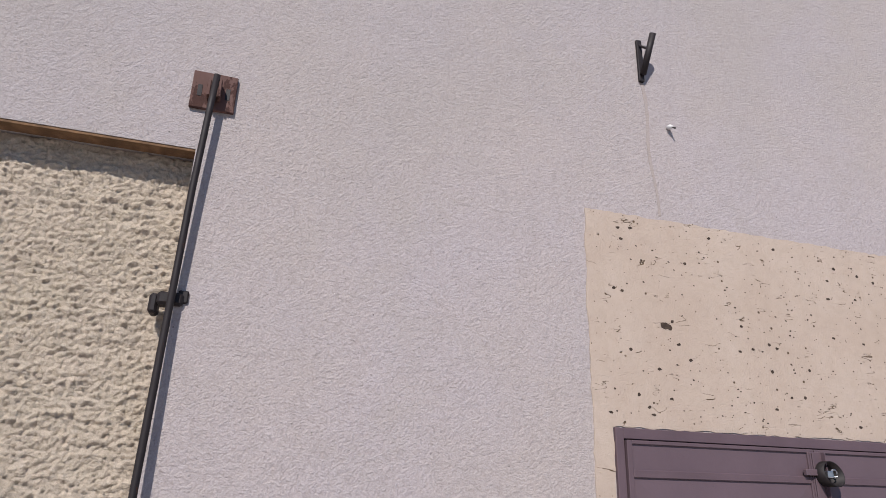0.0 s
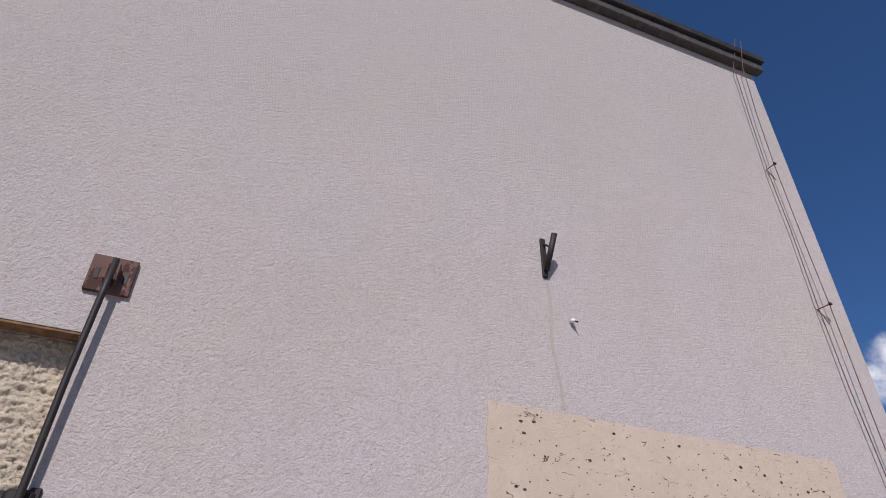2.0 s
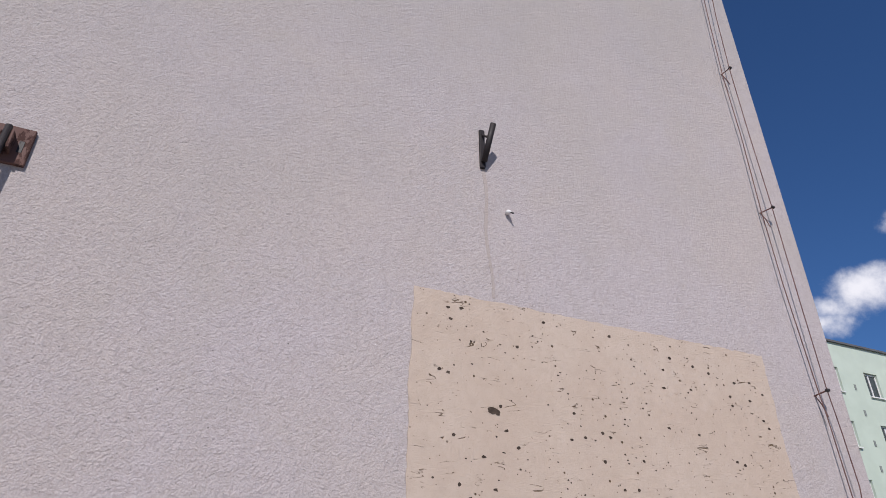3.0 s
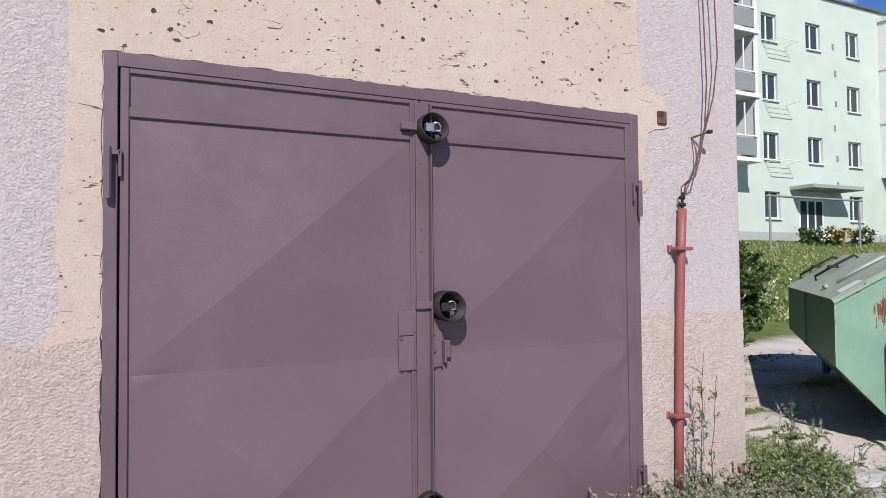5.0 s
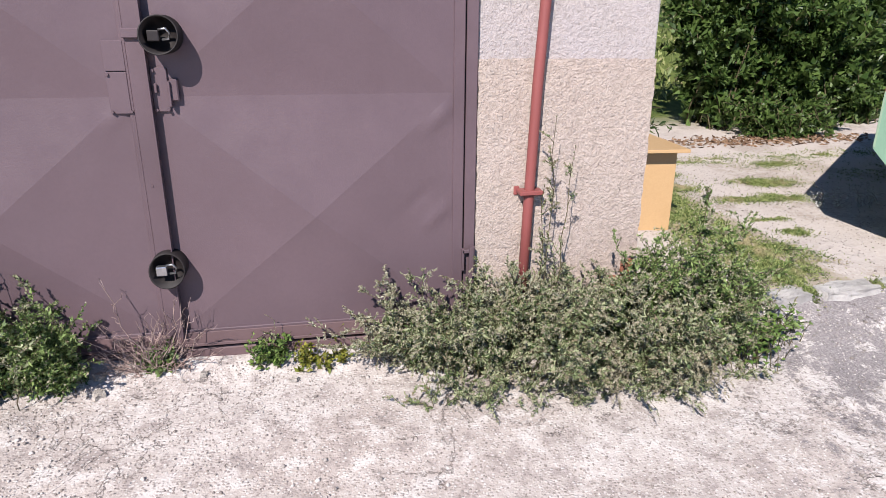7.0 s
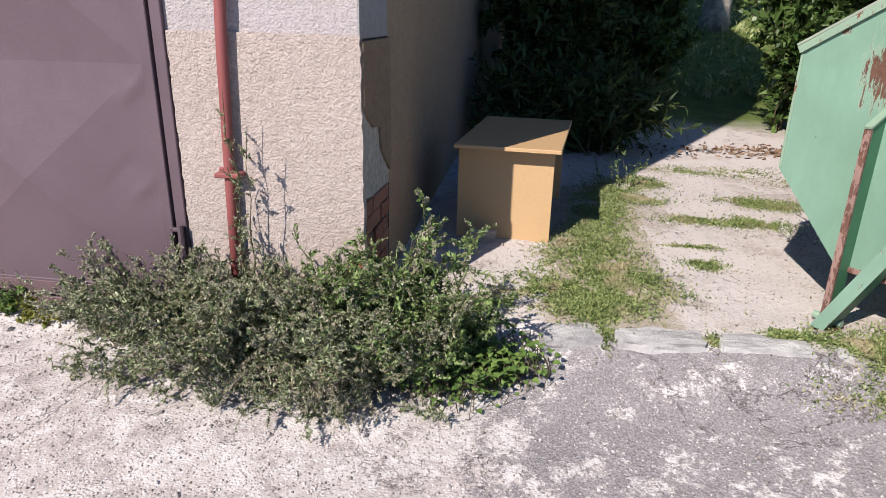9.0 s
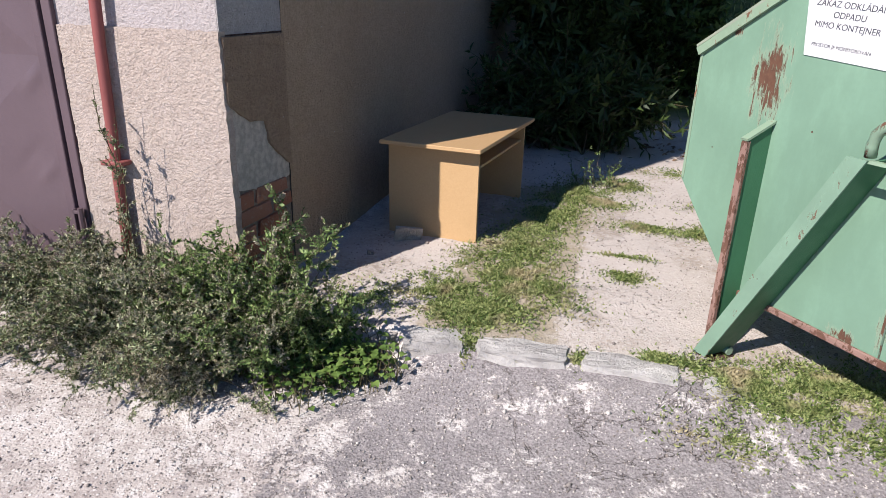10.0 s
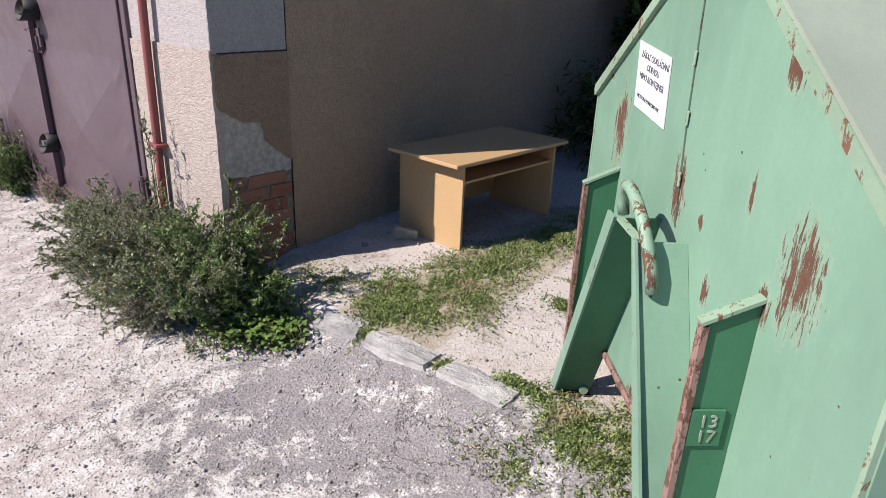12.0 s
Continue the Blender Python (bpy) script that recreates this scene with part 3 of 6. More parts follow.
# ---------------------------------------------------------------- ground
def build_ground():
    fx = np.arange(-2.6, 7.4, 0.045)
    fy = np.arange(-3.4, 4.4, 0.045)
    xs = np.concatenate([[-400, -150, -60, -25, -12, -7, -4.5, -3.4], fx, [7.6, 8, 8.6, 9.4, 10.5, 12, 14, 17, 21, 26, 32, 40, 60, 120, 400]])
    ys = np.concatenate([[-400, -150, -60, -25, -12, -8, -6, -5, -4.2, -3.7], fy, [4.6, 5, 5.5, 6, 6.5, 7, 8, 9, 10, 12, 14, 16, 18, 19, 20, 24, 40, 120, 400]])
    X, Y = np.meshgrid(xs, ys)
    Z = zground(X, Y)
    near = np.exp(-((X - 2.5) / 4.5) ** 4 - ((Y - 0.5) / 3.6) ** 4)
    rng = np.random.default_rng(3)
    Z = Z + rng.normal(size=X.shape) * 0.0014 * near
    ny, nx = X.shape
    v = np.stack([X, Y, Z], -1).reshape(-1, 3)
    i = (np.arange(ny - 1)[:, None] * nx + np.arange(nx - 1)[None]).reshape(-1)
    f = np.stack([i, i + 1, i + nx + 1, i + nx], 1)
    me = mesh_arrays("ground", v, f, MAT_GROUND)
    me.polygons.foreach_set("use_smooth", [True] * len(me.polygons))
    tagged(new("ground", me), "worn pale paving with stones, asphalt remains and dusty yard", "ground", kind="structure")


build_ground()


# ---------------------------------------------------------------- garage house
def wall_cells(xs, zs, skip, y0, y1, place):
    """A wall made of cells with openings left out; place(x, y, z) gives the corner."""
    bm = bmesh.new()
    grid = {}

    def vert(i, j, k):
        if (i, j, k) not in grid:
            grid[i, j, k] = bm.verts.new(place(xs[i], (y0, y1)[k], zs[j]))
        return grid[i, j, k]

    full = {(i, j) for i in range(len(xs) - 1) for j in range(len(zs) - 1)} - set(skip)
    for i, j in full:
        bm.faces.new((vert(i, j, 0), vert(i + 1, j, 0), vert(i + 1, j + 1, 0), vert(i, j + 1, 0)))
        bm.faces.new((vert(i, j, 1), vert(i, j + 1, 1), vert(i + 1, j + 1, 1), vert(i + 1, j, 1)))
        for di, dj, a, b in ((-1, 0, (i, j), (i, j + 1)), (1, 0, (i + 1, j), (i + 1, j + 1)), (0, -1, (i, j), (i + 1, j)), (0, 1, (i, j + 1), (i + 1, j + 1))):
            if (i + di, j + dj) not in full:
                bm.faces.new((vert(*a, 0), vert(*b, 0), vert(*b, 1), vert(*a, 1)))
    bmesh.ops.recalc_face_normals(bm, faces=bm.faces[:])
    return bm


def same(x, y, z):
    return (x, y, z)


TOP = 7.95
CORNER = 3.32
RECESS_X, RECESS_Z, RECESS_D = -2.235, 3.446, 0.165

front = part("wall_front", wall_cells([-9, RECESS_X, 0, 2.55, CORNER], [-0.6, 2.24, RECESS_Z, TOP], {(0, 0), (0, 1), (2, 0)}, 0, 0.34, same), MAT_WALL)
tagged(front, "lavender grey roughcast front wall of a tall garage house", "wall", kind="structure")
side = part("wall_side", block(CORNER - 0.34, CORNER, 0.3402, 9.0, -0.6, TOP), MAT_SIDE)
tagged(side, "brown grey weathered plaster side wall in shade", "wall", kind="structure")
tagged(part("wall_back", block(-9, CORNER - 0.34, 8.66, 9.0, -0.6, TOP), MAT_SIDE), "plain rear wall of the garage house", "wall", kind="structure")
tagged(part("wall_west", block(-9.34, -9, 0, 9.0, -0.6, TOP), MAT_SIDE), "plain far gable wall of the garage house", "wall", kind="structure")
tagged(part("roof", block(-9.4, CORNER + 0.10, -0.14, 9.1, TOP + 0.09, TOP + 0.19, 0.01), MAT_FASCIA), "flat dark roof edge of the garage house", "roof", kind="structure")
fas = tagged(part("trim", block(-9.4, CORNER + 0.085, -0.10, -0.002, TOP - 0.02, TOP + 0.088, 0.006), MAT_FASCIA_LIGHT), "weathered grey metal flashing under the roof edge", "trim", kind="structure")


def rough_panel(name, x0, x1, z0, z1, y, amp, step, material, seed):
    """A coarse plaster face modelled as a real uneven sheet with a back."""
    rng = np.random.default_rng(seed)
    xs, zs = np.arange(x0, x1 + step / 2, step), np.arange(z0, z1 + step / 2, step)
    X, Z = np.meshgrid(xs, zs)
    h = np.array([[noise.ridged_multi_fractal((a * 20.0, seed, b * 36.0), 0.75, 2.1, 5, 0.9, 2.0) + 0.8 * noise.noise((a * 45, 3.1, b * 60)) + 0.9 * noise.noise((a * 5, 7.7, b * 34)) for a, b in zip(ra, rb)] for ra, rb in zip(X, Z)])
    h = 1.2 - h * 0.8 + rng.normal(size=X.shape) * 0.26
    Y = y - amp * h
    ny, nx = X.shape
    i = (np.arange(ny - 1)[:, None] * nx + np.arange(nx - 1)[None]).reshape(-1)
    return mesh_arrays(name, np.stack([X, Y, Z], -1).reshape(-1, 3), np.stack([i, i + 1, i + nx + 1, i + nx], 1), material)


rough = new("wall_recess", rough_panel("wall_recess", -4.4, RECESS_X + 0.01, 0.6, RECESS_Z, RECESS_D - 0.018, 0.0135, 0.0075, MAT_ROUGH, 5))
tagged(part("trim", block(-8.9, RECESS_X - 0.002, 0.004, 0.095, RECESS_Z - 0.014, RECESS_Z - 0.0005), plain("weathered brown lintel", (0.20, 0.115, 0.06), 0.85, 0, 0.3, 14, 0.004)), "weathered brown lintel over the recessed panel", "trim", kind="structure")
tagged(rough, "coarse cream unfinished plaster in the recessed wall panel", "wall", kind="structure")
tagged(part("wall_recess_core", block(-9, RECESS_X, RECESS_D + 0.02, 0.34, -0.6, RECESS_Z - 0.001), MAT_ROUGH), "cream plaster core behind the recessed panel", "wall", kind="structure")


def wobbly(points, amount, rng, step=0.04):
    """An outline with its sides broken into small crooked steps."""
    out = []
    for (a, b), (c, d) in zip(points, points[1:] + points[:1]):
        k = max(1, int(math.hypot(c - a, d - b) / step))
        for i in range(k):
            f = i / k
            out.append((a + (c - a) * f + rng.uniform(-amount, amount), b + (d - b) * f + rng.uniform(-amount, amount)))
    return out


R = random.Random(11)
patch = wobbly([(-0.105, 3.468), (2.56, 3.468), (2.575, 2.6), (2.60, 2.42), (2.74, 2.36), (2.80, 2.20), (2.64, 2.16), (2.585, 1.98), (2.64, 1.86), (2.56, 1.80), (2.56, 2.245), (-0.004, 2.245),
                (-0.004, 1.15), (-0.19, 1.15), (-0.135, 1.28), (-0.15, 1.6), (-0.125, 1.85), (-0.115, 2.4), (-0.12, 2.9)], 0.006, R)
tagged(part("wall_patch", prism(patch, -0.005, 0.05, lambda p, q, d: (p, d, q)), MAT_PATCH), "smooth cream plaster patch with pits above the garage door", "wall", kind="structure")

pl = wobbly([(2.556, -0.4), (CORNER + 0.011, -0.4), (CORNER + 0.011, 1.162), (2.556, 1.165)], 0.004, R, 0.03)
tagged(part("plinth_front", prism(pl, -0.012, 0.03, lambda p, q, d: (p, d, q)), MAT_PLINTH), "cream pink roughcast plinth beside the door", "wall", kind="structure")
pl = wobbly([(RECESS_X + 0.004, -0.4), (-0.004, -0.4), (-0.004, 1.18), (-0.2, 1.155), (-0.5, 1.2), (RECESS_X + 0.004, 1.2)], 0.006, R, 0.04)
tagged(part("plinth_left", prism(pl, -0.012, 0.03, lambda p, q, d: (p, d, q)), MAT_PLINTH), "cream roughcast plinth with patched edge", "wall", kind="structure")
# the pier's flank: grey above, cream below with the plaster fallen off at the foot
tagged(part("pier_flank", block(CORNER - 0.03, CORNER + 0.006, 0.001, 0.447, 1.150, TOP), MAT_SIDE_GREY), "grey roughcast flank of the corner pier", "wall", kind="structure")
brk = [(0.016, 0.874), (0.05, 0.858), (0.08, 0.835), (0.11, 0.822), (0.144, 0.799), (0.20, 0.795), (0.258, 0.783), (0.262, 0.755), (0.272, 0.73), (0.270, 0.705), (0.281, 0.681), (0.31, 0.655), (0.35, 0.62), (0.38, 0.603), (0.41, 0.575), (0.433, 0.561), (0.447, 0.555)]
pl = [(0.002 + R.uniform(0, 0.004), 1.142 - 0.03 * k) for k in range(9)] + brk + [(0.447, 1.142)]
tagged(part("plinth_flank", prism(pl, CORNER - 0.01, CORNER + 0.019, lambda p, q, d: (d, p, q)), MAT_FLANK), "cream plaster on the pier flank, broken away below", "wall", kind="structure")
bare = wobbly([(0.030, 0.92), (0.030, 0.53), (0.10, 0.515), (0.18, 0.492), (0.27, 0.50), (0.36, 0.485), (0.445, 0.50), (0.445, 0.92)], 0.006, R, 0.03)
tagged(part("pier_mortar", prism(bare, CORNER - 0.05, CORNER + 0.007, lambda p, q, d: (d, p, q)), MAT_BARE), "bare pale undercoat laid open on the pier flank", "wall", kind="structure")
tagged(part("pier_core", block(CORNER - 0.10, CORNER + 0.0015, 0.030, 0.445, -0.3, 0.60), plain("old brown mortar", (0.30, 0.25, 0.21), 0.95, 0, 0.25, 25, 0.01)), "crumbling mortar between the pier bricks", "wall", kind="structure")


crk = wobbly([(0.4475, -0.2), (0.4565, -0.2), (0.4565, 2.6), (0.4475, 2.6)], 0.0035, R, 0.05)
tagged(part("wall_joint", prism(crk, CORNER - 0.01, CORNER + 0.003, lambda p, q, d: (d, p, q)), MAT_FASCIA), "dark open joint between pier and side wall", "wall", kind="structure")
ledge = wobbly([(0.004, 1.143), (0.446, 1.143), (0.446, 1.1495), (0.004, 1.1495)], 0.001, R, 0.03)
tagged(part("plinth_joint", prism(ledge, CORNER - 0.01, CORNER + 0.004, lambda p, q, d: (d, p, q)), MAT_RUST), "rusty stained joint above the plinth flank", "wall", kind="structure")


def pits(n, seed):
    """Chips in the plaster patch, as small dark hollows with a raised lip."""
    rng = random.Random(seed)
    for k in range(n):
        x, z = rng.uniform(-0.05, 2.5), rng.uniform(2.3, 3.42)
        yield x, z, rng.choice((0.003, 0.004, 0.005, 0.006, 0.011))


def build_chips():
    bm = bmesh.new()
    rng = random.Random(4)
    spots = list(pits(260, 8)) + [(0.378, 2.814, 0.026), (0.40, 2.808, 0.02), (0.36, 2.82, 0.016)]
    for x, z, r in spots:
        k = 7
        ring = [bm.verts.new((x + r * rng.uniform(0.6, 1.3) * math.cos(6.283 * i / k) * 1.25, -0.0062, z + r * rng.uniform(0.5, 1.1) * math.sin(6.283 * i / k))) for i in range(k)]
        mid = bm.verts.new((x, -0.0052, z))
        for i in range(k):
            bm.faces.new((ring[i], ring[(i + 1) % k], mid))
    bmesh.ops.recalc_face_normals(bm, faces=bm.faces[:])
    ob = part("plaster_chips", bm, plain("dark pit soil", (0.07, 0.05, 0.038), 0.95, 0, 0.3, 40))
    tagged(ob, "small dark chips and pits in the cream plaster", "wall chips", kind="stuff")


build_chips()


# ---------------------------------------------------------------- garage door
def build_door():
    door = thing("garage_door", "plum painted double-leaf steel garage door with diamond creases, closed", "garage door")
    f = 0.048
    part("frame", joined(block(0, f, -0.022, 0.05, -0.10, 2.24, 0.003), block(2.55 - f, 2.55, -0.022, 0.05, -0.10, 2.24, 0.003), block(f, 2.55 - f, -0.022, 0.05, 2.185, 2.24, 0.003)), MAT_DOOR_DARK, door)
    part("backing", block(f, 2.55 - f, 0.056, 0.07, -0.12, 2.185), MAT_DOOR_DARK, door)
    for name, x0, x1 in (("left_leaf", 0.056, 1.262), ("right_leaf", 1.268, 2.494)):
        leaf = part(name, joined(block(x0, x0 + 0.03, -0.034, 0.0, 0.035, 2.18, 0.003), block(x1 - 0.045, x1, -0.034, 0.0, 0.035, 2.18, 0.003),
                                 block(x0 + 0.03, x1 - 0.045, -0.034, 0.0, 2.160, 2.18, 0.003), block(x0 + 0.03, x1 - 0.045, -0.036, 0.0, 1.995, 2.035, 0.004),
                                 block(x0 + 0.03, x1 - 0.045, -0.034, 0.0, 0.035, 0.075, 0.003)), MAT_DOOR_DARK, door)
        a, b = x0 + 0.028, x1 - 0.042
        part("transom_panel", block(a, b, -0.023, -0.003, 2.03, 2.165), MAT_DOOR, leaf)
        bm = bmesh.new()
        n = 30
        lo_z, hi_z = 0.07, 2.0
        cell = (hi_z - lo_z) / 2
        cx = (a + b) / 2
        # each cell: four sheets that rise to a blunt point, bowed a little, with knocks at the edge
        for c in range(2):
            zc = lo_z + cell * (c + 0.5)
            for fu, fw in ((0, 1), (1, 0), (0, -1), (-1, 0)):
                grid = {}
                for i in range(n + 1):
                    r = i / n
                    for j in range(n + 1):
                        q = j / n * 2 - 1
                        u, w = (fu * r + (1 - abs(fu)) * q * r), (fw * r + (1 - abs(fw)) * q * r)
                        x, z = cx + u * (b - a) / 2, zc + w * cell / 2
                        y = -0.024 - 0.053 * (1 - r) ** 1.2
                        y -= 0.0022 * math.sin(x * 7 + z * 3) * math.sin(z * 6 + x * 2) * (1 - r)
                        for dx, dz, amp in ((2.40, 0.945, 0.010), (2.385, 0.53, 0.009), (2.30, 0.60, -0.005), (0.16, 1.03, 0.006), (1.18, 0.97, 0.006)):
                            p, t = (x - dx) * 0.75 + (z - dz) * 0.66, -(x - dx) * 0.66 + (z - dz) * 0.75
                            y -= amp * math.exp(-(p / 0.075) ** 2 - (t / 0.022) ** 2) * (1 if r < 0.999 else 0)
                        grid[i, j] = bm.verts.new((x, y, z))
                for i in range(n):
                    for j in range(n):
                        k = [grid[i, j], grid[i + 1, j], grid[i + 1, j + 1], grid[i, j + 1]]
                        bm.faces.new(k[:1] + k[1:3] if i == 0 else k)
        bmesh.ops.recalc_face_normals(bm, faces=bm.faces[:])
        if sum(f.normal.y for f in bm.faces) > 0:
            bmesh.ops.reverse_faces(bm, faces=bm.faces[:])
        part("creased_sheet", bm, MAT_DOOR, leaf, "", True)
    part("cover_strip", joined(block(1.238, 1.302, -0.046, -0.036, 0.05, 2.165, 0.003), block(1.302, 1.307, -0.07, -0.036, 0.05, 2.165, 0.001), block(1.228, 1.2375, -0.040, -0.03, 0.05, 2.165, 0.002)), MAT_DOOR_DARK, door)
    part("foot_strip", joined(block(0.05, 2.5, -0.044, -0.036, 0.0, 0.066, 0.002), block(0.05, 2.5, -0.052, -0.0445, 0.004, 0.018, 0.002)), MAT_SILL, door, "rust-stained foot strip")
    part("threshold", block(0.0, 2.55, -0.034, 0.05, -0.13, -0.012, 0.01), MAT_SILL, door, "dark gap under the door leaves")
    # lock plates
    part("lock_plate", block(1.155, 1.2275, -0.0405, -0.022, 0.975, 1.125, 0.002), MAT_DOOR, door)
    part("upper_lock_plate", block(1.155, 1.2275, -0.0385, -0.022, 1.128, 1.235, 0.002), MAT_DOOR, door)
    part("right_lock_plate", block(1.3075, 1.365, -0.0385, -0.022, 0.98, 1.14, 0.002), MAT_DOOR, door)
    part("latch", joined(block(1.372, 1.402, -0.052, -0.03, 1.02, 1.10, 0.004), block(1.366, 1.376, -0.064, -0.03, 1.00, 1.092, 0.002), block(1.318, 1.328, -0.052, -0.044, 1.05, 1.085, 0.002)), MAT_DOOR_DARK, door)
    for x, z in ((1.162, 0.983), (1.228, 0.983), (1.162, 1.118), (1.358, 0.988), (1.318, 0.988), (1.318, 1.13), (1.262, 1.6), (1.262, 1.5), (1.262, 0.7), (1.262, 1.9)):
        part("rivet", tube([(x, -0.0435, z), (x, -0.049, z)], 0.006, 6), MAT_DOOR_DARK, door)
    # hinges: pin and handle-like loop
    for x, s in ((0.028, 1), (2.522, -1)):
        for z in (1.80, 0.30):
            h = part("hinge", tube([(x - s * 0.012, -0.045, z - 0.11), (x - s * 0.012, -0.045, z + 0.08)], 0.013, 8), MAT_DOOR_DARK, door)
            part("hinge_bracket", joined(block(x + s * 0.028 - 0.006, x + s * 0.028 + 0.006, -0.05, -0.03, z - 0.03, z + 0.07, 0.002), block(min(x, x + s * 0.03), max(x, x + s * 0.03), -0.05, -0.034, z + 0.05, z + 0.066, 0.002)), MAT_DOOR_DARK, h)
    # three steel cups that shield the padlocks
    for x, z, dep, key in ((1.305, 2.050, 0.065, 0), (1.372, 1.255, 0.085, 1), (1.288, 0.372, 0.070, 2)):
        y0 = -0.046
        k = 28
        bm = bmesh.new()
        rings = []
        r0, r1 = 0.062, 0.068
        for rad, yy in ((r1, y0 + 0.02), (r1, y0 - dep), (r1 - 0.005, y0 - dep), (r0 - 0.004, y0 - 0.012)):
            rings.append([bm.verts.new((x + rad * math.cos(6.2832 * i / k), yy + 0.018 * math.sin(6.2832 * i / k) * (1 if yy < y0 - 0.05 else 0), z + rad * math.sin(6.2832 * i / k))) for i in range(k)])
        for p, q in zip(rings, rings[1:]):
            for i in range(k):
                bm.faces.new((p[i], p[(i + 1) % k], q[(i + 1) % k], q[i]))
        bm.faces.new(rings[-1])
        bmesh.ops.recalc_face_normals(bm, faces=bm.faces[:])
        cup = part("padlock_cup", bm, MAT_CUP, door, "round dark steel cup around a padlock", True)
        lock = part("padlock", block(x - 0.042, x - 0.002, y0 - 0.062, y0 - 0.035, z - 0.022, z + 0.016, 0.004, 2), MAT_CHROME if key != 1 else MAT_IRON, cup, "padlock body")
        part("shackle", tube([(x - 0.004, y0 - 0.05, z + 0.018), (x + 0.02, y0 - 0.052, z + 0.022), (x + 0.034, y0 - 0.052, z + 0.006), (x + 0.028, y0 - 0.052, z - 0.014), (x + 0.006, y0 - 0.05, z - 0.016)], 0.0045, 8), MAT_CHROME, cup, "bright steel shackle", True)
        if key < 2:
            part("strap", block(x - 0.14, x - 0.06, -0.062, -0.036, z - 0.012, z + 0.022, 0.003), MAT_DOOR, cup)


build_door()


# ---------------------------------------------------------------- iron things on the front wall
def build_tie_rod():
    rod = thing("tie_rod", "dark iron tie rod hanging from a rusty wall plate", "tie rod")
    plate = part("wall_plate", block(-2.302, -2.088, -0.022, -0.001, 3.664, 3.874, 0.004), MAT_RUST, rod, "square rusty steel plate with slots")
    for x in (-2.262, -2.128):
        part("slot", block(x - 0.011, x + 0.011, -0.0245, -0.0225, 3.73, 3.795, 0.0005), MAT_IRON, plate)
    part("bracket", joined(block(-2.222, -2.208, -0.082, -0.0222, 3.71, 3.80, 0.003), block(-2.172, -2.158, -0.082, -0.0222, 3.71, 3.81, 0.003), tube([(-2.225, -0.07, 3.775), (-2.155, -0.07, 3.775)], 0.009, 8)), MAT_RUST, plate)
    part("bar", tube([(-2.187, -0.078, 3.83), (-2.197, -0.078, 3.60), (-2.212, -0.070, 3.2), (-2.221, -0.055, 2.75), (-2.224, -0.055, 2.6), (-2.233, -0.075, 1.9), (-2.242, -0.09, 0.9), (-2.25, -0.10, 0.0)], 0.0165, 10), MAT_IRON, rod, "", True)
    part("clamp", joined(block(-2.285, -2.175, -0.03, 0.05, 2.655, 2.715, 0.012), block(-2.32, -2.28, 0.0, 0.10, 2.62, 2.71, 0.012), block(-2.20, -2.155, -0.014, 0.0, 2.67, 2.73, 0.006)), MAT_IRON, rod, "dark rusty clamp set in the wall edge")


build_tie_rod()


def build_bracket():
    b = thing("wall_bracket", "dark rusty iron flag bracket fixed to the plaster", "bracket")
    part("back_plate", block(0.335, 0.372, -0.022, 0.0, 4.425, 4.745, 0.003), MAT_IRON, b)
    part("socket_tube", tube([(0.356, -0.03, 4.47), (0.372, -0.145, 4.71)], 0.021, 12), MAT_IRON, b, "", True)
    part("brace", tube([(0.352, -0.02, 4.70), (0.366, -0.10, 4.62)], 0.008, 6), MAT_IRON, b)
    d = thing("wall_insulator", "small white porcelain knob on the plaster", "insulator")
    part("knob", tube([(0.525, 0.0, 4.125), (0.525, -0.028, 4.118), (0.53, -0.045, 4.11)], [0.013, 0.017, 0.009], 10), MAT_WHITE, d, "", True)
    part("pin", tube([(0.53, -0.04, 4.11), (0.54, -0.06, 4.095)], 0.005, 6), MAT_IRON, d)


build_bracket()


